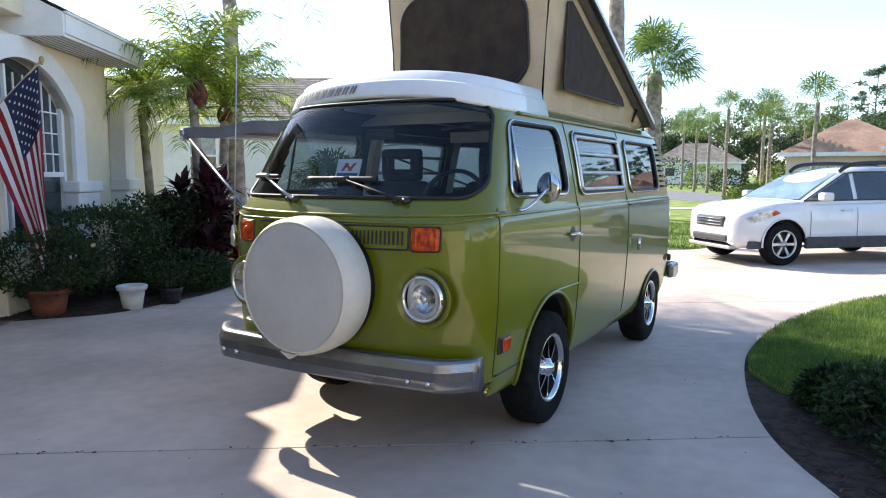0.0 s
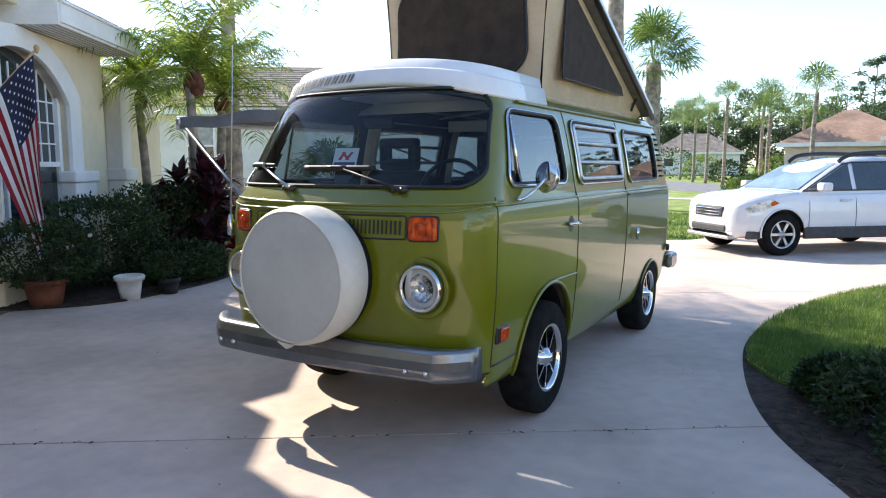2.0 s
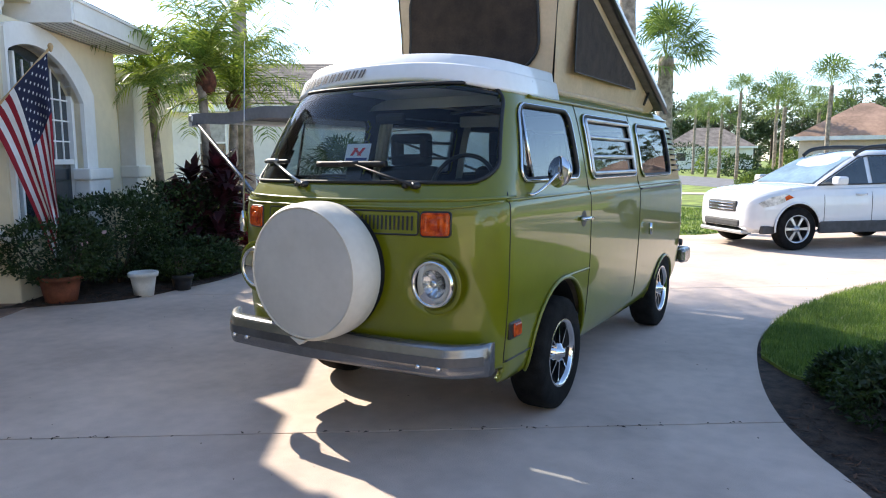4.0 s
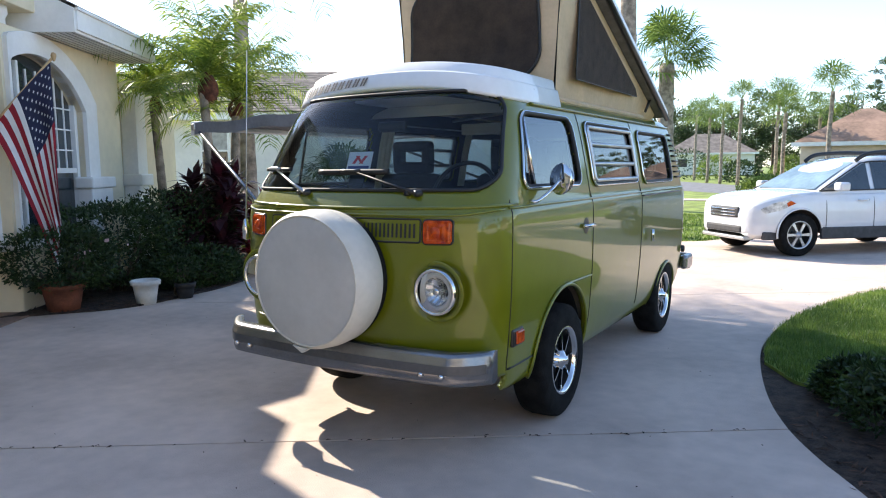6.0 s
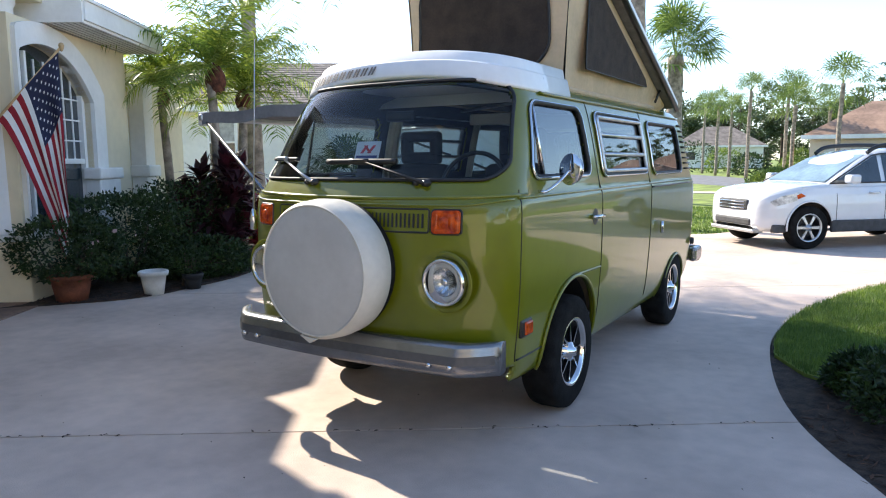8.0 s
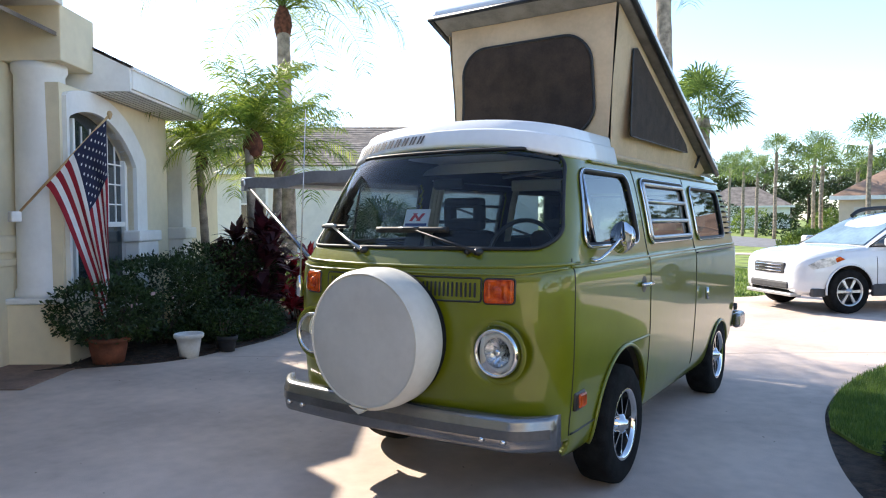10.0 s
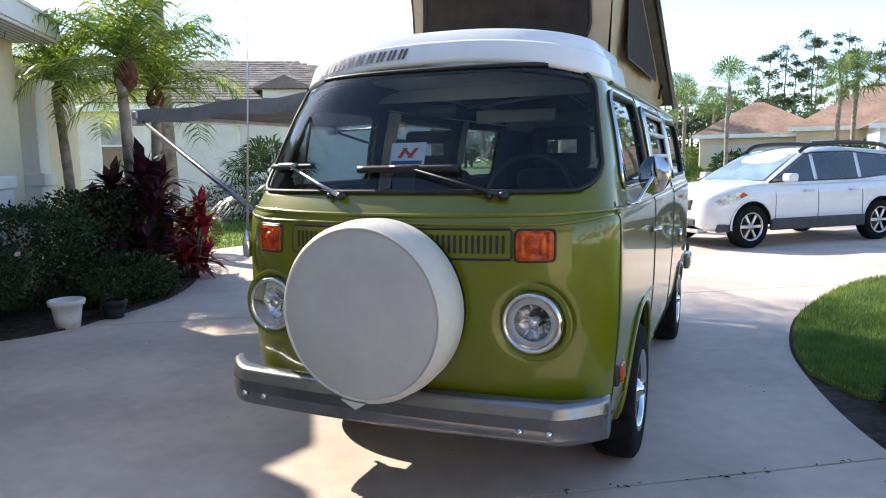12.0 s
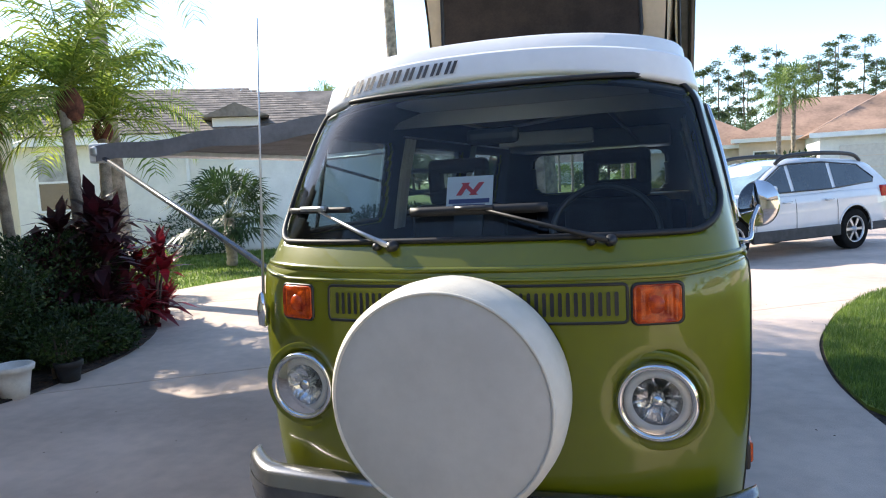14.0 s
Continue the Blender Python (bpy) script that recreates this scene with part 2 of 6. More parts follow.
def smooth_line(pts, k=8, closed=False):
    """Catmull-Rom through pts."""
    P, out, n = [Vector(p) for p in pts], [], len(pts)
    for i in range(n if closed else n - 1):
        a, b, c, d = (P[(i - 1) % n], P[i], P[(i + 1) % n], P[(i + 2) % n]) if closed else (P[max(i - 1, 0)], P[i], P[i + 1], P[min(i + 2, n - 1)])
        for j in range(k):
            t = j / k
            out.append(0.5 * (2 * b + (c - a) * t + (2 * a - 5 * b + 4 * c - d) * t * t + (3 * b - a - 3 * c + d) * t ** 3))
    if not closed:
        out.append(P[-1])
    return out


def round_rect(a0, a1, b0, b1, r, k=6, tl=0.0, tr=0.0):
    """Loop of a rounded rectangle; tl, tr shift its two upper corners sideways."""
    out = []
    for cx, cy, s in ((a1 - r, b0 + r, -90), (a1 - r, b1 - r, 0), (a0 + r, b1 - r, 90), (a0 + r, b0 + r, 180)):
        for j in range(k + 1):
            w = radians(s + 90 * j / k)
            out.append((cx + r * math.cos(w), cy + r * math.sin(w)))
    return [(x + (tr if x > (a0 + a1) / 2 else tl) * (y - b0) / (b1 - b0), y) for x, y in out]


def dense(loop, step=0.03):
    """Adds points to a closed loop so that none lie further apart than step."""
    out = []
    for i, p in enumerate(loop):
        q = loop[(i + 1) % len(loop)]
        k = max(1, int(math.dist(p, q) / step))
        out += [tuple(a + (b - a) * j / k for a, b in zip(p, q)) for j in range(k)]
    return out


def inside(p, loop):
    hit, (x, y) = False, p
    for (x0, y0), (x1, y1) in zip(loop, loop[1:] + loop[:1]):
        if (y0 > y) != (y1 > y) and x < (x1 - x0) * (y - y0) / (y1 - y0) + x0:
            hit = not hit
    return hit


def patch(loop, surf, rings=5, bm=None):
    """Sheet that fills a loop, laid on the surface surf(a, b)."""
    bm = bm or bmesh.new()
    cx, cy = sum(p[0] for p in loop) / len(loop), sum(p[1] for p in loop) / len(loop)
    prev = [bm.verts.new(surf(*p)) for p in loop]
    for k in range(rings - 1, 0, -1):
        t = k / rings
        cur = [bm.verts.new(surf(cx + (p[0] - cx) * t, cy + (p[1] - cy) * t)) for p in loop]
        for j in range(len(loop)):
            i = (j + 1) % len(loop)
            bm.faces.new((prev[j], prev[i], cur[i], cur[j])).smooth = True
        prev = cur
    c = bm.verts.new(surf(cx, cy))
    for j in range(len(loop)):
        bm.faces.new((prev[j], prev[(j + 1) % len(loop)], c)).smooth = True
    return bm


# ---- ground ----
HOUSE = pose(-0.059, -0.136, 0, 0, 0, 34.3) @ Matrix.Diagonal((1.0, 0.968, 1.032, 1))          # house axes: x out of the front, y along it


def hp(x, y, z=0.0):
    return tuple(HOUSE @ Vector((x, y, z)))


def hv(x, y, z=0.0):
    """A direction in the house axes."""
    return HOUSE.to_3x3() @ Vector((x, y, z))


def sheet(poly, z0, z1):
    return prism([(p[0], p[1]) for p in poly], 'z', z0, z1)


gm = bmesh.new()
bmesh.ops.create_grid(gm, x_segments=60, y_segments=60, size=1.0)
for v in gm.verts:
    v.co = Vector((math.copysign(abs(v.co.x) ** 3 * 900, v.co.x), math.copysign(abs(v.co.y) ** 3 * 900, v.co.y) + 20, -0.06))
ground = tagged(part("ground", gm, GRASS_SOIL), "mown green lawn stretching to the far street", "ground", kind="structure")

BED_EDGE = smooth_line([(-5.093, 0.567, 0), (-4.799, 1.004, 0), (-4.484, 1.441, 0), (-4.371, 1.877, 0), (-4.419, 2.36, 0), (-4.578, 3.23, 0), (-5.196, 4.34, 0), (-6.474, 5.689, 0), (-7.306, 6.701, 0)], 5)
ISLAND_EDGE = smooth_line([(5.095, -3.983, 0), (3.45, -1.233, 0), (2.406, 0.601, 0), (2.164, 1.006, 0), (1.973, 1.411, 0), (1.806, 1.962, 0), (1.664, 2.736, 0), (1.611, 3.413, 0), (1.676, 4.342, 0), (1.87, 5.165, 0),
                           (2.166, 6.047, 0), (2.676, 6.998, 0), (3.797, 8.106, 0), (6.245, 8.987, 0), (15.352, 9.415, 0)], 5)
LAWN_EDGE = smooth_line([(-7.306, 6.701, 0), (-7.02, 7.961, 0), (-6.181, 9.125, 0), (-3.831, 10.104, 0), (-0.876, 11.036, 0), (-0.035, 12.249, 0), (1.542, 14.578, 0), (4.43, 16.817, 0), (15.574, 17.834, 0)], 5)
DRIVE = BED_EDGE + LAWN_EDGE[1:] + ISLAND_EDGE[::-1] + [Vector(p) for p in ((9.301, -9.287, 0), (3.627, -13.666, 0), (-9.89, -8.888, 0), (-8.797, -1.917, 0))]
driveway = thing("driveway", "pale concrete driveway of large smooth slabs with thin joints", "driveway", kind="structure")
JOINTS = [-60, -3.6, 0.10, 4.3, 8.6, 60]
for lo, hi in zip(JOINTS, JOINTS[1:]):
    b = sheet(DRIVE, -0.12, 0.0)
    bmesh.ops.transform(b, matrix=HOUSE.inverted(), verts=b.verts[:])
    for c, n in ((lo + 0.007, (0, -1, 0)), (hi - 0.007, (0, 1, 0))):
        cut = bmesh.ops.bisect_plane(b, geom=b.verts[:] + b.edges[:] + b.faces[:], plane_co=(0, c, 0), plane_no=n, clear_outer=True)
        edges = [e for e in cut["geom_cut"] if isinstance(e, bmesh.types.BMEdge)]
        if edges:
            bmesh.ops.edgeloop_fill(b, edges=edges)
    bmesh.ops.transform(b, matrix=HOUSE, verts=b.verts[:])
    if len(b.faces):
        part("slab", b, CONCRETE, driveway)
    else:
        b.free()

island_poly = ISLAND_EDGE + [Vector((15, -4, 0))]
tagged(part("mulch_bed_island", sheet(island_poly, -0.10, -0.012), MULCH), "dark brown mulch bed beside the driveway", "mulch bed", kind="structure")
turf_poly = smooth_line([(6.2, 3.3, 0), (4.2, 3.0, 0), (3.0, 2.72, 0), (2.25, 2.36, 0), (1.95, 2.3, 0), (1.80, 2.5, 0)], 4) + [p for p in ISLAND_EDGE if p.y > 2.6 and p.x < 14.9] + [Vector((14.9, 3.4, 0))]
turf_poly = [Vector((p.x + 0.03, p.y, 0)) for p in turf_poly]
tagged(part("lawn_island", sheet(turf_poly, -0.05, 0.012), GRASS_SOIL), "thick green lawn island with a rounded edge", "lawn", kind="structure")
bed_poly = BED_EDGE + [Vector(hp(-3.55, 12)), Vector(hp(-3.55, 4.0)), Vector(hp(-3.6, 3.7))]
tagged(part("mulch_bed_house", sheet(bed_poly, -0.10, 0.015), MULCH), "dark mulch planting bed along the house", "mulch bed", kind="structure")


def strip(pts, w, z0, z1):
    P = smooth_line(pts, 6)
    L, R = [], []
    for i, p in enumerate(P):
        d = (P[min(i + 1, len(P) - 1)] - P[max(i - 1, 0)]).normalized()
        s = Vector((-d.y, d.x, 0)) * w / 2
        L.append(p + s), R.append(p - s)
    return sheet(L + R[::-1], z0, z1)


tagged(part("pavement", strip([(-60, 22.8, 0), (-19.5, 27.8, 0), (-4.0, 29.6, 0), (12, 28.5, 0), (60, 29, 0)], 1.6, -0.2, -0.03), CONCRETE), "pale concrete footpath crossing the lawn", "footpath", kind="structure")
tagged(part("road", strip([(-157, 183, 0), (-43, 101, 0), (-15, 62, 0), (-3, 40.5, 0), (12, 33.5, 0), (28, 32.5, 0), (90, 36, 0)], 6.5, -0.2, -0.035), ASPHALT), "grey asphalt residential street curving away", "road", kind="structure")


def mesh_from(name, verts, faces, material, parent=None, label=""):
    me = bpy.data.meshes.new(name)
    me.from_pydata([tuple(v) for v in verts], [], faces)
    me.materials.append(material)
    ob = new(name, me)
    ob.parent = parent
    if label:
        ob["label"] = label
    return ob


def poly_sampler(poly, rng):
    xs, ys, P = [p.x for p in poly], [p.y for p in poly], [(p.x, p.y) for p in poly]
    def pick(x0=None, x1=None, y0=None, y1=None):
        while True:
            p = (rng.uniform(min(xs) if x0 is None else x0, max(xs) if x1 is None else x1), rng.uniform(min(ys) if y0 is None else y0, max(ys) if y1 is None else y1))
            if inside(p, P):
                return p
    return pick


def blades(name, picks, rng, h, w, z, material, label):
    V, F = [], []
    for x, y in picks:
        a, hh, lean = rng.uniform(0, 6.28), h * rng.uniform(0.6, 1.3), rng.uniform(0.1, 0.7) * h
        c, s = math.cos(a), math.sin(a)
        i = len(V)
        V += [(x - c * w, y - s * w, z), (x + c * w, y + s * w, z), (x - s * lean, y + c * lean, z + hh)]
        F.append((i, i + 1, i + 2))
    return tagged(mesh_from(name, V, F, material), label, "grass", kind="stuff")


rng = random.Random(5)
pick = poly_sampler(turf_poly, rng)
near = [pick(1.5, 4.6, 2.0, 8.5) for _ in range(90000)]
far = [pick(4.0, 12, 2.6, 9.6) for _ in range(20000)]
blades("island_grass", near + far, rng, 0.055, 0.004, 0.008, GRASS, "dense green lawn grass on the island")
lawn_back = [Vector(p) for p in ((-7.251, 6.895, 0), (-6.179, 9.222, 0), (-3.829, 10.2, 0), (-0.875, 11.084, 0), (0.068, 12.346, 0), (1.547, 14.772, 0), (6.465, 17.31, 0), (6.669, 25.051, 0), (-13.545, 24.961, 0), (-16, 8.501, 0))]
pick = poly_sampler(lawn_back, rng)
blades("back_lawn_grass", [pick(-14, 3, 7.3, 20) for _ in range(60000)], rng, 0.06, 0.012, -0.06, GRASS, "sunlit green lawn grass behind the driveway")
# twigs, dry leaves and bark shreds on the mulch
V, F = [], []
pi, pb = poly_sampler(island_poly, rng), poly_sampler(bed_poly, rng)
spots = [(*pi(2.0, 5.5, -2.5, 2.2), -0.012) for _ in range(2600)] + [(*pb(-7, -4.2, 0.6, 6), 0.015) for _ in range(1800)]
for x, y, z in spots:
    if inside((x, y), [(p.x, p.y) for p in turf_poly]):
        continue
    a, L, w = rng.uniform(0, 6.28), rng.uniform(0.015, 0.06), rng.uniform(0.003, 0.010)
    c, s, i, t = math.cos(a), math.sin(a), len(V), rng.uniform(0.0, 0.02)
    V += [(x - c * L, y - s * L, z + 0.002), (x + s * w, y - c * w, z + 0.008), (x + c * L, y + s * L, z + 0.004 + t), (x - s * w, y + c * w, z + 0.008)]
    F.append((i, i + 1, i + 2, i + 3))
tagged(mesh_from("bark_chips", V, F, mat("bark_chip", (0.15, 0.075, 0.045), 0.95, vary=0.3, island=0.8, col2=(0.04, 0.025, 0.018))), "scattered bark chips and twigs on the mulch", "mulch", kind="stuff")
# crumbs of leaf litter and tufts in the joint
V, F = [], []
for k in range(150):
    if k < 60:
        u = rng.uniform(-2.5, 3.5)
        x, y, _ = hp(u, 0.10 + rng.gauss(0, 0.012))
    else:
        x, y = rng.uniform(-4, 2.0), rng.uniform(-3, 7)
    if not inside((x, y), [(p.x, p.y) for p in DRIVE]):
        continue
    a, L = rng.uniform(0, 6.28), rng.uniform(0.004, 0.011) if k >= 60 else rng.uniform(0.006, 0.020)
    c, s, i = math.cos(a) * L, math.sin(a) * L, len(V)
    V += [(x - c, y - s, 0.002), (x + s * .5, y - c * .5, 0.006), (x + c, y + s, 0.004), (x - s * .5, y + c * .5, 0.006)]
    F.append((i, i + 1, i + 2, i + 3))
tagged(mesh_from("leaf_litter", V, F, MULCH), "dark leaf crumbs strewn on the concrete", "leaf litter", kind="stuff")


# ---- the house beside the drive ----
house = thing("house", "cream stucco house with white trim, arched window and shingle roof", "house")


def hpart(name, bm, m, parent=None, label=""):
    bmesh.ops.transform(bm, matrix=HOUSE, verts=bm.verts[:])
    return part(name, bm, m, parent or house, label)


def arch(y0, y1, z0, zs, za, k=14):
    """Loop of an opening with a flat arch: springing at zs, crown at za."""
    c, hw, rise = (y0 + y1) / 2, (y1 - y0) / 2, za - zs
    R = (hw * hw + rise * rise) / (2 * rise)
    a = math.asin(hw / R)
    return [(y0, z0), (y1, z0)] + [(c + R * math.sin(a - 2 * a * j / k), za - R + R * math.cos(a - 2 * a * j / k)) for j in range(k + 1)]


def wall_with_hole(x0, x1, y0, y1, z0, z1, loop):
    """Wall slab across x with an opening that goes through it."""
    bm = bmesh.new()
    outer = dense([(y0, z0), (y1, z0), (y1, z1), (y0, z1)], 0.4)
    for x in (x0, x1):
        es = []
        for L in (outer, loop):
            vs = [bm.verts.new((x, *p)) for p in L]
            es += [bm.edges.new((vs[i], vs[(i + 1) % len(vs)])) for i in range(len(vs))]
        bmesh.ops.triangle_fill(bm, use_beauty=True, edges=es)
    for L in (outer, loop):
        for i in range(len(L)):
            j = (i + 1) % len(L)
            bm.faces.new([bm.verts.new((x, *p)) for x, p in ((x0, L[i]), (x0, L[j]), (x1, L[j]), (x1, L[i]))])
    bmesh.ops.remove_doubles(bm, verts=bm.verts[:], dist=1e-5)
    bmesh.ops.recalc_face_normals(bm, faces=bm.faces[:])
    return bm


WX = -3.65
win = [p for p in arch(3.5, 5.70, 0.55, 2.12, 2.64, 28) if p[0] > 4.06]
win = [(4.05, 0.55)] + win + [(4.05, win[-1][1] - 0.03)]
hpart("wall", wall_with_hole(WX - 0.22, WX, 3.95, 6.84, -0.1, 2.86, win), STUCCO)
hpart("wall", box(WX - 6, WX - 0.22, 6.62, 6.84, -0.1, 2.86), STUCCO)
sur = [(4.6 + (a - 4.6) * 1.28, 1.5 + (b - 1.5) * 1.19) for a, b in win]
sur = [(max(4.0, a), b) for a, b in sur]
bm = bmesh.new()
for i in range(len(sur)):
    j = (i + 1) % len(sur)
    a0, a1, b0, b1 = sur[i], sur[j], win[i], win[j]
    q = [bm.verts.new((x, *p)) for x, p in ((WX + 0.05, a0), (WX + 0.05, a1), (WX + 0.05, b1), (WX + 0.05, b0), (WX - 0.02, a0), (WX - 0.02, a1), (WX - 0.10, b1), (WX - 0.10, b0))]
    bm.faces.new(q[:4]), bm.faces.new((q[0], q[4], q[5], q[1])), bm.faces.new((q[3], q[2], q[6], q[7]))
bmesh.ops.remove_doubles(bm, verts=bm.verts[:], dist=1e-5)
window = hpart("window_surround", bm, WHITE_TRIM, None, "white stucco arch surround")
bm = bmesh.new()
vs = [bm.verts.new((WX - 0.13, *p)) for p in win]
bm.faces.new(vs)
hpart("pane", bm, DARK_GLASS, window, "dark reflecting glass")
for z in (1.42,):
    hpart("rail", box(WX - 0.15, WX - 0.08, 4.05, 5.70, z - 0.03, z + 0.03, 0.005), WHITE_TRIM, window)
for y in (4.42, 5.06):
    hpart("mullion", box(WX - 0.15, WX - 0.09, y - 0.022, y + 0.022, 0.55, 2.56, 0.004), WHITE_TRIM, window)
for y in (5.66,):
    hpart("stile", box(WX - 0.15, WX - 0.07, y - 0.035, y + 0.035, 0.55, 2.2, 0.004), WHITE_TRIM, window)
for y in (4.22, 4.64, 4.85, 5.26, 5.46):
    hpart("muntin", box(WX - 0.145, WX - 0.115, y - 0.008, y + 0.008, 1.42, 2.5, 0), WHITE_TRIM, window)
for z in (1.66, 1.90, 2.14):
    hpart("muntin", box(WX - 0.145, WX - 0.112, 4.05, 5.66, z - 0.008, z + 0.008, 0), WHITE_TRIM, window)
hpart("window_sill", box(WX - 0.1, WX + 0.10, 5.62, 6.25, 0.98, 1.20, 0.02), WHITE_TRIM, window, "white stucco sill block")
hpart("window_sill", box(WX - 0.1, WX + 0.13, 5.58, 6.29, 1.20, 1.34, 0.02), WHITE_TRIM, window, "white stucco sill cap")
# recessed wing past the corner, with a narrow window
hpart("wall", box(WX - 6, WX - 0.42, 6.84, 10.5, -0.1, 2.86), STUCCO)
w2 = hpart("window_frame", box(WX - 0.42, WX - 0.37, 7.15, 7.80, 0.9, 2.62, 0.01), WHITE_TRIM, None, "white window frame")
for z0, z1 in ((0.95, 1.62), (1.67, 2.57)):
    hpart("pane", box(WX - 0.37, WX - 0.364, 7.20, 7.75, z0, z1), DARK_GLASS, w2)
hpart("muntin", box(WX - 0.364, WX - 0.352, 7.46, 7.48, 1.67, 2.57), WHITE_TRIM, w2)
for z in (1.97, 2.27):
    hpart("muntin", box(WX - 0.364, WX - 0.352, 7.20, 7.75, z - 0.01, z + 0.01), WHITE_TRIM, w2)
hpart("pilaster", box(WX - 0.42, WX - 0.18, 7.95, 8.35, -0.1, 2.86, 0.01), WHITE_TRIM)
hpart("window_sill", box(WX - 0.42, WX - 0.12, 7.90, 8.42, 1.18, 1.36, 0.02), WHITE_TRIM, w2)
# eave: fascia, soffit and shingle roof
EX = -3.15
hpart("fascia", box(EX - 0.03, EX, 4.60, 6.98, 2.90, 3.10, 0.004), WHITE_TRIM)
hpart("drip_edge", box(EX - 0.02, EX + 0.025, 4.58, 7.0, 3.10, 3.13, 0.004), WHITE_TRIM)
hpart("fascia", box(EX - 6.5, EX - 0.03, 6.95, 6.98, 2.90, 3.10, 0.004), WHITE_TRIM)
sof = hpart("soffit", box(EX - 6, EX - 0.03, 4.6, 6.95, 2.87, 2.90), WHITE_TRIM, None, "white grooved soffit")
for k in range(7):
    hpart("groove", box(EX - 0.49 + k * 0.07, EX - 0.484 + k * 0.07, 4.6, 6.94, 2.866, 2.871), BUMPER_DARK, sof)


def roof_slope(name, p0, along, up, L0, L1, rows, parent, material, inset0=0.0, inset1=0.0, label=""):
    """Courses of overlapping shingles on a slope, each course a row with uneven tabs."""
    V, F, rg = [], [], random.Random(3)
    p0, along, up = Vector(p0), Vector(along), Vector(up)
    n = along.cross(up).normalized()
    n = n if n.z > 0 else -n
    for r in range(rows):
        a, b = L0 + inset0 * r / rows, L1 - inset1 * r / rows
        x = a - rg.uniform(0, 0.2)
        while x < b:
            w = rg.uniform(0.18, 0.34)
            x0, x1 = max(x, a), min(x + w, b)
            x += w
            if x1 - x0 < 0.02:
                continue
            lift, i = rg.uniform(0.008, 0.020), len(V)
            for s, t, h in ((x0, r, lift), (x1 - 0.006, r, lift), (x1 - 0.006, r + 1.08, 0), (x0, r + 1.08, 0), (x0, r, 0), (x1 - 0.006, r, 0)):
                V.append(p0 + along * s + up * (t / rows) + n * h)
            F += [(i, i + 1, i + 2, i + 3), (i + 4, i + 5, i + 1, i)]
    return mesh_from(name, V, F, material, parent, label)


SHINGLES = mat("shingle_tab", (0.27, 0.225, 0.19), 0.95, scale=3, vary=0.15, bump=0.5, bscale=90, island=0.6, col2=(0.13, 0.11, 0.10))
for nm, a, b, lo, hi in (("roof", (EX, 4.55, 3.13), (EX, 7.0, 3.13), 0, 2.45),):
    p, q = Vector(hp(*a)), Vector(hp(*b))
    al, up = (q - p).normalized(), hv(-2.6, 0, 1.25)
    base = bmesh.new()
    c = [p, q, q + up * 0.94 + al * -2.44, p + up * 0.94]
    base.faces.new([base.verts.new(v - Vector((0, 0, 0.01))) for v in c])
    rf = part("roof", base, SHINGLE, house, "weathered brown shingle roof")
    tabs = roof_slope("shingles", p, al, up * 0.94, 0, 2.45, 17, rf, SHINGLES, 0, 2.43)
    tabs["kind"] = "stuff"
    q2 = Vector(hp(-9, 7.0, 3.13))
    base = bmesh.new()
    base.faces.new([base.verts.new(v) for v in (q, q2, q2 + hv(0, -2.44, 1.17), q + up * 0.94 + al * -2.44)])
    part("roof", base, SHINGLE, house)
hpart("gable_board", prism([(EX - 2.5, 2.87), (EX - 0.02, 2.87), (EX - 0.02, 3.12), (EX - 2.5, 4.28)], 'y', 4.56, 4.60), WHITE_TRIM)
hpart("roof", prism([(-3.62, 3.30), (-3.62, 3.34), (-9.0, 5.84), (-9.0, 5.80)], 'y', 2.9, 4.58), SHINGLE)
# entry portico: pedestal, round column, beam, upper eave
hpart("pedestal", box(-4.35, -3.56, 3.86, 4.62, -0.1, 0.62, 0.015), STUCCO, None, "cream stucco pedestal")
hpart("pedestal_cap", box(-4.38, -3.53, 3.83, 4.65, 0.62, 0.68, 0.015), WHITE_TRIM)
col = lathe([(0.0, 0.68), (0.29, 0.68), (0.29, 0.74), (0.265, 0.78), (0.26, 1.5), (0.245, 2.95), (0.27, 2.99), (0.27, 3.06), (0.0, 3.06)], 40, at=(-3.95, 4.14, 0))
hpart("column", col, WHITE_TRIM, None, "smooth round white column")
hpart("beam", box(-9.0, -3.58, 3.88, 4.60, 3.06, 3.62, 0.012), STUCCO, None, "cream stucco portico beam")
hpart("portico_fascia", box(-9.0, -3.25, -12, 3.62, 3.62, 3.84, 0.01), WHITE_TRIM)
# added block past the fascia end, cuts off a stray sun patch on the drive
hpart("sun_block", box(-9.0, -3.55, 3.63, 3.90, 3.60, 3.86, 0.01), WHITE_TRIM)
hpart("roof", prism([(-3.2, 3.84), (-12, 3.84), (-12, 4.3)], 'y', -12.2, 3.65), SHINGLE)
hpart("pilaster", box(-4.90, -4.20, 3.72, 4.3, -0.1, 3.06, 0.012), STUCCO, None, "cream stucco pilaster")
hpart("moulding", box(-4.95, -4.16, 3.68, 4.3, 1.14, 1.32, 0.03), STUCCO)
hpart("moulding", box(-4.93, -4.18, 3.70, 4.3, 1.00, 1.08, 0.02), STUCCO)
hpart("wall", box(-9, -4.75, 3.9, 4.2, -0.1, 3.06), STUCCO)
hpart("wall", box(-9, -4.75, -12, -0.4, -0.1, 3.62), STUCCO)
hpart("wall", box(-9, -8.6, -0.4, 3.9, -0.1, 3.62), STUCCO)
# wing and roof added behind the camera, unseen, to hold back skylight
hpart("unseen_wing", box(-4.75, 3.4, -15, -9.0, -0.1, 3.3), STUCCO, None, "plain stucco wing added out of view to dim the skylight")
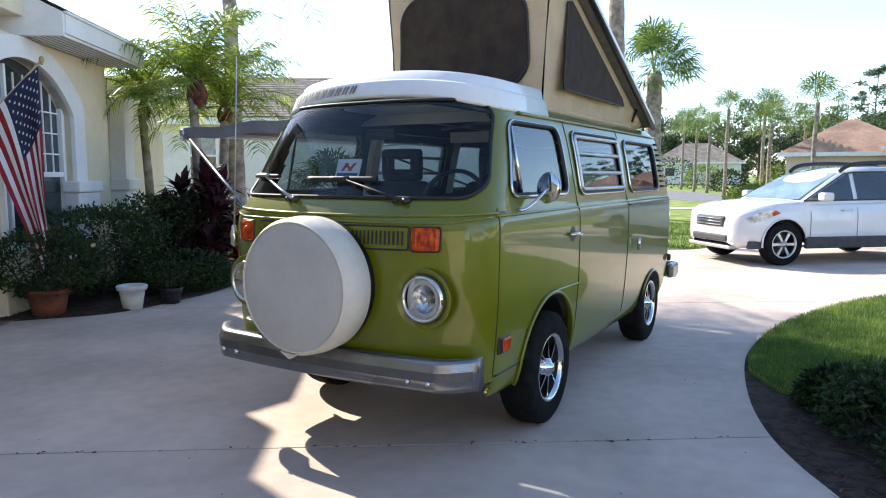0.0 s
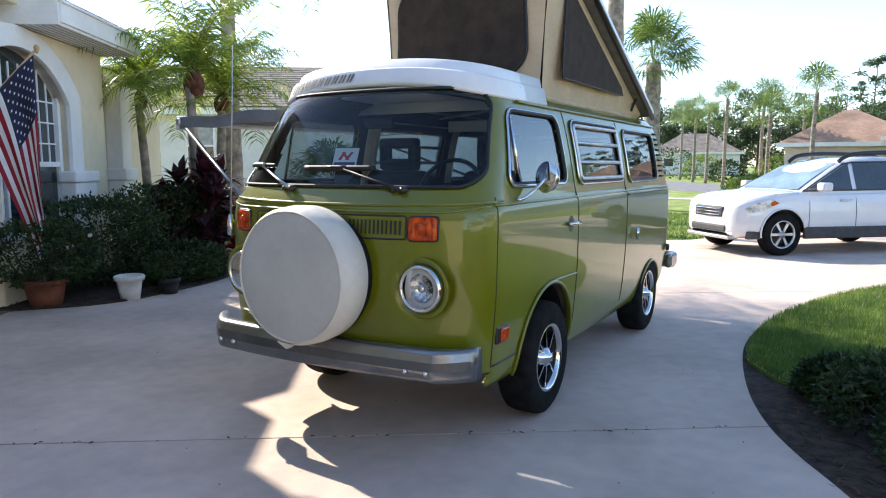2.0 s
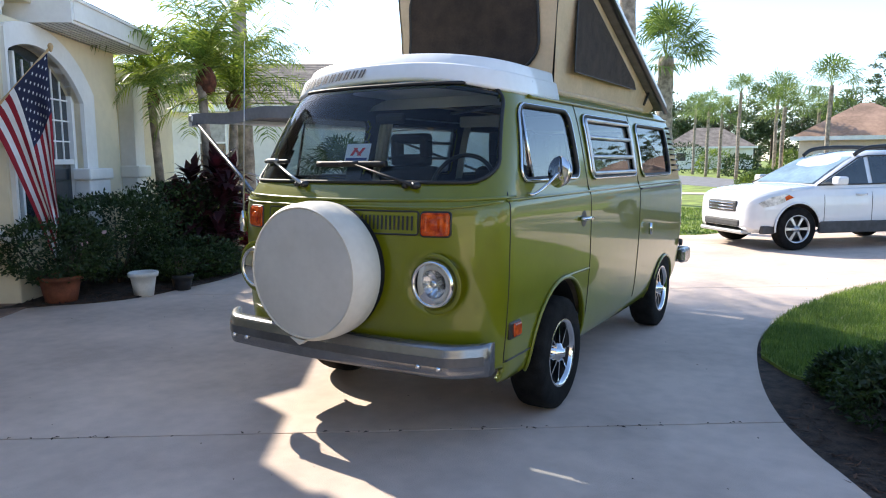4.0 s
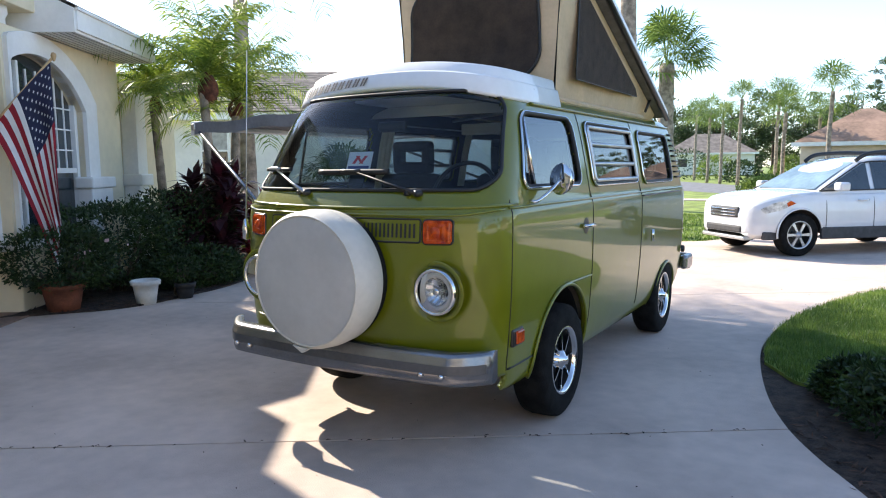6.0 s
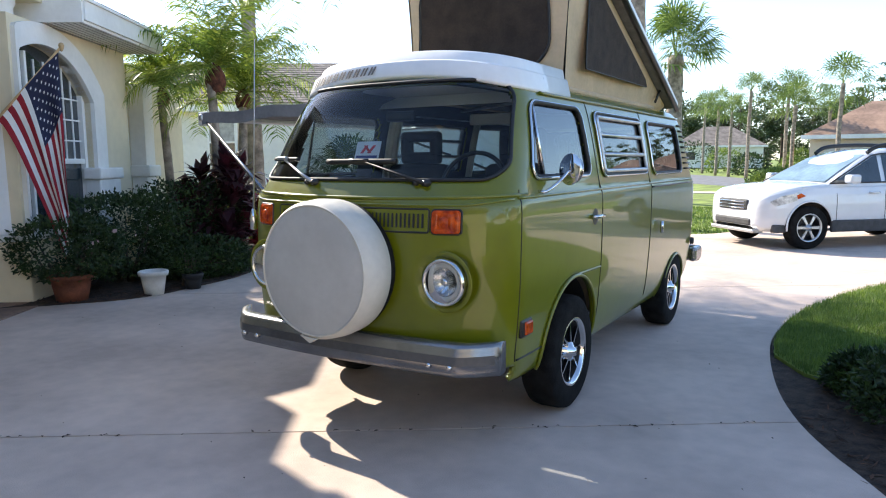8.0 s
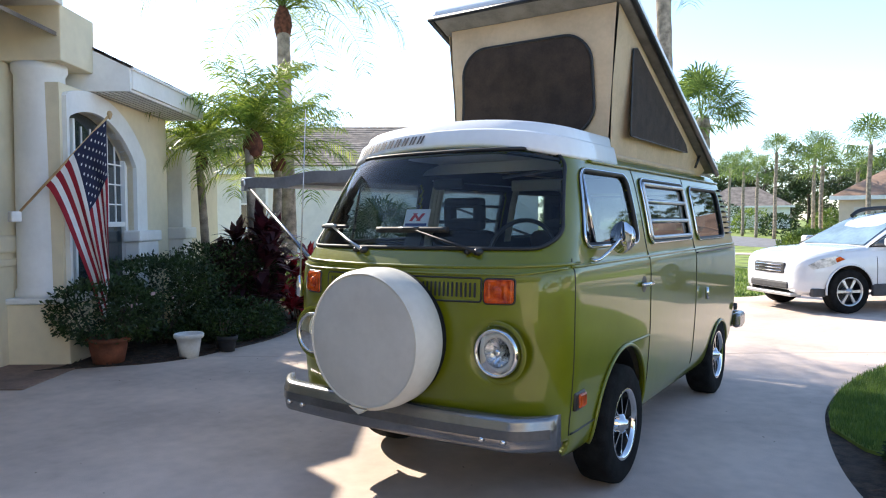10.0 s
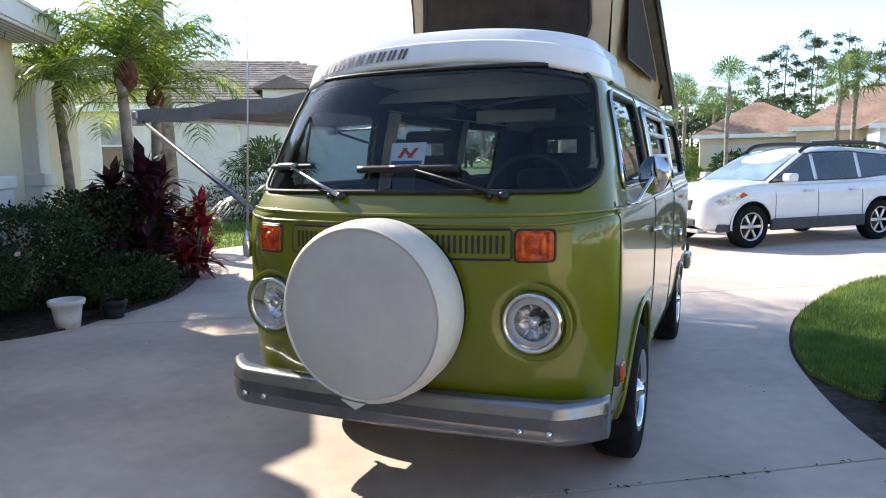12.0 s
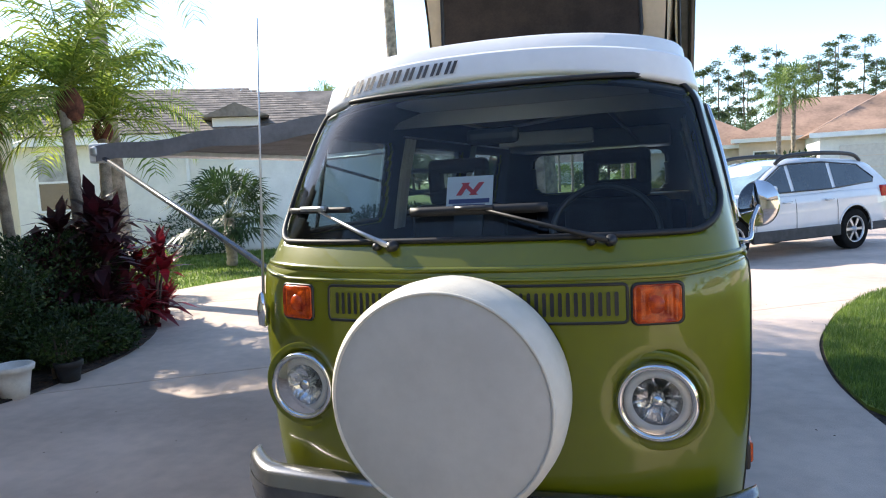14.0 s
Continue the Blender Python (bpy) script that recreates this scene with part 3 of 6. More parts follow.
hpart("roof", prism([(-15.6, 3.3), (-8.5, 3.3), (-12, 5.4)], 'x', -6, 4.0), SHINGLE)
hpart("entry_floor", box(-8, -3.42, 2.75, 3.86, -0.1, 0.012), mat("brown_paver", (0.26, 0.17, 0.13), 0.85, scale=3, vary=0.15, bump=0.3))


# ---- neighbouring house beyond the lawn ----
nh = thing("neighbor_house", "pale stucco single-storey house with grey-brown shingle hip roof", "house")
NY = 18.0
hpart("wall", box(-22, 3.2, NY, NY + 8, -0.1, 2.85), STUCCO_PALE, nh)
wf = hpart("window_frame", box(-5.75, -4.88, NY - 0.05, NY, 1.22, 2.68, 0.01), WHITE_TRIM, nh)
hpart("pane", box(-5.68, -4.95, NY - 0.056, NY - 0.05, 1.29, 1.93), DARK_GLASS, wf)
hpart("pane", box(-5.68, -4.95, NY - 0.056, NY - 0.05, 1.98, 2.61), mat("drawn_blind", (0.42, 0.41, 0.39), 0.7), wf, "window half with a drawn pale blind")
hpart("downpipe", box(-2.2, -2.12, NY - 0.08, NY, 0, 2.8, 0.01), WHITE_TRIM, nh)
hpart("garage_door", box(-1.0, 2.6, NY - 0.03, NY + 0.02, 0, 2.3, 0.01), WHITE_TRIM, nh)
hpart("fascia", box(-22.5, 3.7, NY - 0.5, NY - 0.47, 2.80, 3.02), WHITE_TRIM, nh)
hpart("soffit", box(-22.5, 3.7, NY - 0.47, NY, 2.80, 2.85), WHITE_TRIM, nh)
p, al = Vector(hp(-22.6, NY - 0.55, 3.02)), hv(1, 0, 0)
up = hv(0, 4.4, 1.62)
base = bmesh.new()
base.faces.new([base.verts.new(v - Vector((0, 0, .02))) for v in (p, p + al * 26.4, p + up + al * 21.5, p + up + al * 2)])
nr = part("roof", base, SHINGLE, nh)
roof_slope("shingles", p, al, up, 8, 26.4, 18, nr, SHINGLES, 0, 4.5)["kind"] = "stuff"
base = bmesh.new()
q = p + al * 26.4
base.faces.new([base.verts.new(v) for v in (q, q + hv(0, 9, 0), p + up + al * 21.5 + hv(0, 1, 0), p + up + al * 21.5)])
part("roof", base, SHINGLE, nh)
# small front gable and further roof
hpart("gable", box(-1.45, -0.25, NY - 0.2, NY + 3, 3.15, 3.38, 0.01), WHITE_TRIM, nh)
hpart("roof", prism([(-1.7, 3.38), (0.0, 3.38), (-0.85, 3.72)], 'y', NY - 0.5, NY + 3), SHINGLE, nh)
back = thing("far_shingle_house", "distant pale house with low brown shingle roof", "house")
hpart("wall", box(-1.6, 2.6, 27, 34, -0.1, 3.4), STUCCO_PALE, back)
hpart("roof", prism([(26.4, 3.4), (34.6, 3.4), (30.5, 5.6)], 'x', -2.2, 3.2), SHINGLE, back)


# ---- the camper van ----
van = thing("camper_van", "olive green vintage camper van with raised pop-top tent, parked on concrete", "van", pose(0, 0, 0, 0, 0, 0.8))
W_T = [(0.30, 0.765), (0.36, 0.797), (0.45, 0.818), (0.60, 0.834), (0.90, 0.850), (1.15, 0.852), (1.235, 0.849), (1.27, 0.834), (1.34, 0.820), (1.55, 0.782), (1.75, 0.735), (1.80, 0.715), (1.82, 0.700), (1.85, 0.672), (1.87, 0.62), (1.90, 0.52)]
F_T = [(0.30, 0.02), (0.36, -0.045), (0.45, -0.075), (0.60, -0.095), (0.90, -0.105), (1.15, -0.10), (1.235, -0.088), (1.27, -0.07), (1.31, -0.045), (1.36, -0.012), (1.60, 0.115), (1.80, 0.225), (1.85, 0.262), (1.865, 0.305), (1.88, 0.40), (1.90, 0.60)]
R_T = [(0.30, 4.12), (0.45, 4.20), (0.70, 4.25), (1.20, 4.24), (1.30, 4.21), (1.60, 4.13), (1.80, 4.05), (1.86, 3.99), (1.93, 3.80)]
P_, DF, DR = 2.6, 0.40, 0.34


def vw(z): return spline(W_T, z)
def vf(z): return spline(F_T, z)
def vr(z): return spline(R_T, z)


def front(x, z, off=0.0):
    """Point of the nose and windscreen surface at x, z, moved out by off."""
    w = vw(z)
    q = min(abs(x) / w, 0.9995) ** P_
    return Vector((x, vf(z) + DF * (1 - (1 - q) ** (1 / P_)) - off, z))


def side(sg, off=0.0):
    def f(y, z):
        # keep to the rounded front and rear corners
        w, a, b = vw(z), vf(z) + DF, vr(z) - DR
        x = w
        if y < a:
            x = w * max(0.0, 1 - min(1, (a - y) / DF) ** P_) ** (1 / P_)
        elif y > b:
            x = w * max(0.0, 1 - min(1, (y - b) / DR) ** P_) ** (1 / P_)
        return Vector((sg * (x + off), y, z))
    return f


WS = round_rect(-0.788, 0.788, 1.35, 1.85, 0.11, 8, 0.10, -0.10)
SIDE_WINDOWS = [round_rect(0.41, 1.245, 1.355, 1.745, 0.07, 5, 0.12, -0.02), round_rect(1.475, 2.475, 1.345, 1.735, 0.06, 5), round_rect(2.65, 3.56, 1.335, 1.725, 0.07, 5)]
REAR_WINDOW = round_rect(-0.56, 0.56, 1.36, 1.72, 0.09, 5)
FW, RW, WR = 0.95, 3.35, 0.332
ARCHES = ((0.95, 0.37, 0.41), (3.40, 0.25, 0.37))          # y, z, radius of the wheel cut-outs


def ring(z):
    w, f, r, out = vw(z), vf(z), vr(z), []
    NF, NS, NR = 110, 130, 50
    for j in range(NF):
        t = math.pi * j / NF
        c, s = math.cos(t), math.sin(t)
        out.append(Vector((math.copysign(abs(c) ** (2 / P_), c) * w, f + DF - DF * s ** (2 / P_), z)))
    for j in range(NS):
        out.append(Vector((-w, f + DF + (r - DR - f - DF) * j / NS, z)))
    for j in range(NR):
        t = math.pi * j / NR
        c, s = -math.cos(t), math.sin(t)
        out.append(Vector((math.copysign(abs(c) ** (2 / P_), c) * w, r - DR + DR * s ** (2 / P_), z)))
    for j in range(NS):
        out.append(Vector((w, r - DR + (f + DF - r + DR) * j / NS, z)))
    return out


zs = list(np.linspace(0.30, 1.80, 84)) + [1.81, 1.82, 1.835, 1.85, 1.858, 1.866, 1.874, 1.884, 1.895]
bm = bmesh.new()
rings = [[bm.verts.new(p) for p in ring(z)] for z in zs]
n = len(rings[0])
for A, B in zip(rings, rings[1:]):
    for j in range(n):
        i = (j + 1) % n
        c = (A[j].co + A[i].co + B[i].co + B[j].co) / 4
        if c.y < 0.44 and inside((c.x, c.z), WS):
            continue
        if abs(c.x) > 0.6 and any(inside((c.y, c.z), L) for L in SIDE_WINDOWS):
            continue
        if c.y > 3.9 and inside((c.x, c.z), REAR_WINDOW):
            continue
        if abs(c.x) > 0.6 and any(math.hypot(c.y - cy, c.z - cz) < r for cy, cz, r in ARCHES):
            continue
        if c.y < 0.3 and min(math.hypot(c.x - 0.575, c.z - 0.871), math.hypot(c.x + 0.575, c.z - 0.871)) < 0.10:
            continue
        if (c.y < 0.24 and c.z < 0.43) or (c.y < 0.62 and c.z < 0.33):
            continue
        bm.faces.new((A[j], A[i], B[i], B[j])).smooth = True
bm.faces.new(rings[-1])
for v in [v for v in bm.verts if not v.link_faces]:
    bm.verts.remove(v)
for v in bm.verts:
    if abs(v.co.x) > 0.6 and any(e.is_boundary for e in v.link_edges):
        for cy, cz, ra in ARCHES:
            r = math.hypot(v.co.y - cy, v.co.z - cz)
            if ra - 0.04 < r < ra + 0.05:
                v.co.y, v.co.z = cy + (v.co.y - cy) * ra / r, cz + (v.co.z - cz) * ra / r
# round dishes pressed in where the headlamps sit
for v in bm.verts:
    for sg in (1, -1):
        d = math.hypot(v.co.x - sg * 0.575, v.co.z - 0.871)
        if v.co.y < 0.3 and d < 0.15:
            v.co.y += 0.022 * max(0, min(1, (0.148 - d) / 0.03))
bmesh.ops.recalc_face_normals(bm, faces=bm.faces[:])
body = part("body", bm, [VAN_GREEN, VAN_INNER], van, "glossy olive green body shell")
sol = body.modifiers.new("thickness", 'SOLIDIFY')
sol.thickness, sol.offset, sol.material_offset = 0.025, -1, 1


def loop_bar(loop, surf, r, flat=1.0, n=6, bm=None):
    return tube([surf(*p) for p in dense(loop, 0.025)], r, n, True, bm, flat=flat)


wsf = lambda x, z: front(x, z, 0.004)
part("windscreen_seal", loop_bar(WS, wsf, 0.010), RUBBER, body, "black rubber windscreen seal")
part("windscreen", patch(dense(WS, 0.04), lambda x, z: front(x, z, 0.002), 8), GLASS_VAN, body, "large curved tinted windscreen")
for sg in (1, -1):
    S = side(sg, 0.003)
    for k, L in enumerate(SIDE_WINDOWS):
        big = [((a - sum(p[0] for p in L) / len(L)) * 1.02 + sum(p[0] for p in L) / len(L), 1.545 + (b - 1.545) * 1.03) for a, b in L]
        part("window_seal", loop_bar(L, S, 0.015), RUBBER, body)
        w = part("side_window", patch(dense(L, 0.05), side(sg, -0.006), 5), GLASS_SIDE, body, "tinted side window")
        part("chrome_trim", loop_bar(big, side(sg, 0.010), 0.008), CHROME, w)
        if k == 0:
            part("quarter_light_bar", tube([S(0.555, 1.36), S(0.562, 1.74)], 0.009), CHROME, w)
        if k == 1:
            for z in (1.475, 1.60):
                part("louvre_bar", tube([side(sg, 0.006)(1.50, z), side(sg, 0.006)(2.455, z)], 0.010, flat=1.4), ALUMINIUM, w)
            part("louvre_frame", loop_bar(round_rect(1.50, 2.45, 1.37, 1.71, 0.02, 3), side(sg, 0.012), 0.014), ALUMINIUM, w, "aluminium jalousie frame")
part("rear_window", patch(dense(REAR_WINDOW, 0.05), lambda x, z: Vector((x, vr(z) - DR + DR * (1 - min(1, abs(x) / vw(z)) ** P_) ** (1 / P_), z)), 4), GLASS_SIDE, body)
part("window_seal", loop_bar(REAR_WINDOW, lambda x, z: Vector((x, vr(z) - DR + DR * (1 - min(1, abs(x) / vw(z)) ** P_) ** (1 / P_), z)), 0.016), RUBBER, body)
# panel gaps, belt moulding, rain gutter
for sg in (1, -1):
    S, S2 = side(sg, 0.0005), side(sg, 0.004)
    gaps = [[(0.25, 1.30), (0.23, 1.22), (0.22, 0.9), (0.22, 0.55), (0.23, 0.45)], [(1.38, 1.80), (1.39, 1.3), (1.395, 0.9), (1.395, 0.42)], [(2.53, 1.80), (2.52, 1.3), (2.515, 0.9), (2.51, 0.40)]]
    for g in gaps:
        pts = [S(p.x, p.y) for p in smooth_line([(a, b, 0) for a, b in g], 8)]
        part("door_gap", tube(pts, 0.0035, 5), BLACK, body)
    part("sill_gap", tube([S(0.24 + 0.03 * k, 0.455) for k in range(12)], 0.006, 5), BLACK, body)
    part("slide_rail", tube([S2(2.52 + 0.065 * k, 1.235) for k in range(20)], 0.006, 5), BLACK, body)
    part("belt_moulding", tube([side(sg, 0.002)(0.22 + 0.04 * k, 1.262) for k in range(96)], 0.008, 6), VAN_GREEN, body)
    part("rain_gutter", tube([side(sg, 0.006)(0.70 + 0.04 * k, 1.80) for k in range(80)], 0.012, 6, flat=0.7), VAN_GREEN, body)
    for cy, cz, r in ARCHES:
        pts = []
        for k in range(41):
            a = radians(-6 + 192 * k / 40)
            pts.append(side(sg, 0.006)(cy + r * math.cos(a), max(0.305, cz + r * math.sin(a))))
        part("arch_lip", tube(pts, 0.011, 8), VAN_GREEN, body)
    # wheel housings
    for cy in (0.95, 3.38):
        well = lathe([(0.42, 0.45), (0.42, 0.78)], 28, 'x', at=(0, cy, 0.36))
        bmesh.ops.contextual_create(well, geom=[e for e in well.edges if e.is_boundary and e.verts[0].co.x < 0.5])
        bmesh.ops.delete(well, geom=[v for v in well.verts if v.co.z < 0.30], context='VERTS')
        if sg < 0:
            bmesh.ops.scale(well, vec=(-1, 1, 1), verts=well.verts[:])
        part("wheel_housing", well, RUBBER, body)
# front gutter over the windscreen
part("floor_pan", box(-0.58, 0.58, 0.42, 4.1, 0.29, 0.40, 0.02), BLACK, van)
# nose crease that turns down from the windscreen corners
for dz, r in ((0.0, 0.011),):
    part("nose_crease", tube([front(x, 1.262 + 0.012 * (abs(x) / 0.8) ** 2 + dz, 0.0) for x in np.linspace(-0.835, 0.835, 80)], r, 6), VAN_GREEN, body)
part("nose_swage", tube([front(x, 1.232 + 0.028 * max(0.0, (abs(x) - 0.62) / 0.21) ** 1.5, -0.004) for x in np.linspace(-0.82, 0.82, 80)], 0.012, 8, flat=0.6), VAN_GREEN, body)
# horizontal pressing from the front wheel arch to the door gap
for sg in (1, -1):
    part("arch_pressing", tube([side(sg, 0.001)(y, 0.782 - 0.012 * (y - 1.0)) for y in np.linspace(0.99, 1.385, 14)], 0.007, 6), VAN_GREEN, body)
# fresh-air grille with upright slots
GR = round_rect(-0.445, 0.50, 1.105, 1.215, 0.012, 3)
grille = part("air_grille", loop_bar(GR, lambda x, z: front(x, z, 0.002), 0.005), BLACK, body, "green air grille with upright slots")
part("grille_plate", patch(dense(GR, 0.03), lambda x, z: front(x, z, 0.004), 3), VAN_GREEN, grille)
for k in range(40):
    x = -0.41 + 0.0226 * k
    part("slot", patch(round_rect(x - 0.0055, x + 0.0055, 1.125, 1.195, 0.005, 2), lambda a, b: front(a, b, 0.0065), 1), BLACK, grille)
# indicators
for sg in (1, -1):
    L = round_rect(*sorted((sg * 0.512, sg * 0.652)), 1.10, 1.212, 0.014, 4)
    L = [(sg * .582 + (a - sg * .582) * .88, 1.156 + (b - 1.156) * .9) for a, b in L]
    ind = part("indicator", loop_bar(L, lambda x, z: front(x, z, 0.008), 0.005, n=8), AMBER, body, "orange indicator lamp")
    part("indicator_lens", patch(dense(L, 0.02), lambda x, z: front(x, z, 0.016 + 0.004 * math.sin(x * 260)), 8), AMBER, ind)
    part("indicator_seal", loop_bar([(a * 1.0 + (a - sg * .582) * .10, b + (b - 1.156) * .12) for a, b in L], lambda x, z: front(x, z, 0.002), 0.006), BLACK, ind)
    part("bulb", lathe([(0.0, 0.0), (0.022, 0.004), (0.028, 0.012)], 16, 'y', at=front(sg * 0.575, 1.155, 0.026)), AMBER, ind)
# headlamps
for sg in (1, -1):
    c = front(sg * 0.575, 0.871)
    c = Vector((c.x, c.y - 0.005, c.z))
    hl = part("headlamp", lathe([(0.116, 0.030), (0.118, 0.0), (0.113, -0.020), (0.105, -0.026), (0.098, -0.020), (0.094, 0.0)], 48, 'y', at=c), CHROME, body, "round headlamp with chrome rim")
    part("reflector", lathe([(0.098, -0.002), (0.08, 0.035), (0.05, 0.06), (0.0, 0.072)], 40, 'y', at=c), REFLECTOR, hl)
    part("halo_ring", lathe([(0.094, -0.004), (0.088, -0.012), (0.076, -0.012), (0.070, -0.002)], 40, 'y', at=c), VINYL_SHADED, hl, "pale ring round the bulb")
    part("bulb_cap", lathe([(0.0, -0.006), (0.016, -0.004), (0.020, 0.01), (0.020, 0.05)], 20, 'y', at=c), CHROME, hl)
    for k in range(8):
        a = k * math.pi / 4 + 0.2
        part("reflector_facet", tube([c + Vector((0.022 * math.cos(a), 0.045, 0.022 * math.sin(a))), c + Vector((0.075 * math.cos(a), 0.012, 0.075 * math.sin(a)))], 0.004, 5), REFLECTOR, hl)
    part("headlamp_glass", lathe([(0.098, -0.018), (0.07, -0.030), (0.035, -0.036), (0.0, -0.038)], 40, 'y', at=c), GLASS_CLEAR, hl)
    part("lamp_seat", lathe([(0.148, 0.006), (0.140, 0.0), (0.126, 0.006), (0.116, 0.022)], 48, 'y', at=c), VAN_GREEN, hl)
# bumper, rounded back at the ends, with a dark rubber band
def bumper_at(x, off=0.0):
    a = abs(x) / 0.845
    return Vector((x, -0.165 + 0.055 * a ** 2 + 0.26 * max(0, a - 0.80) ** 1.6 * 6 - off, 0))
prof = [(0.015, 0.440), (-0.010, 0.448), (-0.016, 0.470), (-0.012, 0.490), (-0.020, 0.500), (-0.020, 0.552), (-0.012, 0.562), (-0.012, 0.582), (-0.002, 0.596), (0.035, 0.602), (0.06, 0.598), (0.06, 0.45)]
bm = bmesh.new()
cols = []
for x in np.linspace(-0.845, 0.845, 90):
    b = bumper_at(x)
    cols.append([bm.verts.new((b.x, b.y + d, z)) for d, z in prof])
for A, B in zip(cols, cols[1:]):
    for j in range(len(prof)):
        i = (j + 1) % len(prof)
        bm.faces.new((A[j], B[j], B[i], A[i]))
bm.faces.new(cols[0]), bm.faces.new(cols[-1][::-1])
bmesh.ops.recalc_face_normals(bm, faces=bm.faces[:])
bumper = part("front_bumper", bm, BUMPER, van, "wrap-round brushed metal bumper with dark band", True)
bm = bmesh.new()
cols = []
for x in np.linspace(-0.835, 0.835, 90):
    b = bumper_at(x, 0.024)
    cols.append([bm.verts.new((b.x, b.y, z)) for z in (0.504, 0.526, 0.548)])
for A, B in zip(cols, cols[1:]):
    for j in range(2):
        bm.faces.new((A[j], B[j], B[j + 1], A[j + 1])).smooth = True
part("bumper_band", bm, BUMPER_DARK, bumper)
for x in (0.666, 0.56, -0.56, -0.666):
    part("bolt", lathe([(0.0, -0.012), (0.010, -0.010), (0.013, 0.0), (0.013, 0.02)], 12, 'y', at=bumper_at(x, 0.026) + Vector((0, 0, 0.497))), CHROME, bumper)
rb = part("rear_bumper", box(-0.86, 0.86, 4.28, 4.36, 0.44, 0.60, 0.03), BUMPER, van)
for sg in (1, -1):
    part("bumper_end", box(*sorted((sg * 0.80, sg * 0.872)), 4.08, 4.36, 0.46, 0.60, 0.03), BUMPER, rb)
    part("tail_lamp", box(*sorted((sg * 0.72, sg * 0.80)), 4.10, 4.215, 0.80, 1.10, 0.02), RED_LENS, body)
    part("rear_marker", lathe([(0.0, 0.03), (0.03, 0.025), (0.035, 0.0)], 12, 'x', at=(0.845 if sg > 0 else -0.875, 3.95, 0.68)), RUBBER, body)
# spare wheel with vinyl cover
CX, CZ, CR = 0.012, 0.921, 0.326
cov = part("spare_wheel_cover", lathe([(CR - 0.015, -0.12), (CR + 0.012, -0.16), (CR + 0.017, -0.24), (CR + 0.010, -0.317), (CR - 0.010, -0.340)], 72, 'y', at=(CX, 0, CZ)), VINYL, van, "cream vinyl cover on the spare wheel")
# the face's shade is put into its greyer colour
part("cover_face", lathe([(CR - 0.010, -0.339), (CR - 0.04, -0.346), (0.2, -0.351), (0.10, -0.352), (0.0, -0.352)], 72, 'y', at=(CX, 0, CZ)), VINYL_SHADED, cov, "flat vinyl front, toned greyer for shade")
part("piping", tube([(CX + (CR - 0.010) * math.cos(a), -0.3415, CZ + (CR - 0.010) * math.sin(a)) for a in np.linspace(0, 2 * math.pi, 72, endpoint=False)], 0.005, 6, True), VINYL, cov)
part("corner_flap", prism([(-0.075, 0.600), (-0.012, 0.566), (0.030, 0.592)], 'y', -0.345, -0.31, 0.002), VINYL, cov)
part("spare_tyre", lathe([(0.2, -0.10), (0.32, -0.10), (0.33, -0.12), (0.33, -0.28), (0.30, -0.32)], 40, 'y', at=(CX, 0, CZ)), TYRE, cov)
# side markers, handles, mirrors
for sg in (1, -1):
    S = side(sg)
    mk = part("side_marker", box(*sorted((sg * 0.77, sg * 0.846)), 0.24, 0.37, 0.565, 0.655, 0.010), BLACK, body)
    part("marker_lens", box(*sorted((sg * 0.815, sg * 0.857)), 0.275, 0.36, 0.575, 0.645, 0.010), AMBER, mk, "orange side marker lens")
    hd = part("door_handle", tube([S(1.19, 1.102) + Vector((sg * .005, 0, 0)), S(1.21, 1.103) + Vector((sg * .035, 0, 0)), S(1.32, 1.103) + Vector((sg * .035, 0, 0)), S(1.33, 1.10) + Vector((sg * .02, 0, 0))], [0.014, 0.012, 0.011, 0.008], 8), CHROME, body, "chrome door handle")
    part("handle_cup", lathe([(0.0, 0.0), (0.035, 0.003), (0.05, 0.001)], 20, 'x', at=S(1.26, 1.10) if sg > 0 else S(1.26, 1.10) - Vector((0.003, 0, 0))), BLACK, hd)
    part("door_handle", tube([S(2.73, 0.96) + Vector((sg * .03, 0, 0)), S(2.74, 0.87) + Vector((sg * .03, 0, 0))], 0.014, 8), CHROME, body)
    if sg < 0:
        continue
    m = part("mirror", lathe([(0.0, 0.045), (0.06, 0.040), (0.10, 0.012), (0.105, 0.0), (0.098, -0.008), (0.0, -0.008)], 32, 'y'), CHROME, van, "chrome door mirror on a bent arm")
    m.matrix_basis = pose(sg * 0.918, 0.665, 1.393, -4, 0, -sg * 16) @ Matrix.Diagonal((0.68, 0.8, 0.80, 1))
    bm = lathe([(0.0, 0.047), (0.055, 0.044), (0.092, 0.018)], 32, 'y')
    for v in bm.verts:
        v.co.y += 0.002
    part("mirror_back", bm, CHROME, m)
    part("mirror_face", lathe([(0.0, 0.0485), (0.09, 0.047)], 32, 'y'), MIRROR, m)
    part("mirror_arm", tube(smooth_line([S(0.46, 1.285), S(0.47, 1.285) + Vector((sg * .04, 0, 0)), (sg * 0.89, 0.60, 1.335), (sg * 0.915, 0.655, 1.385)], 5), 0.009, 8), CHROME, van)
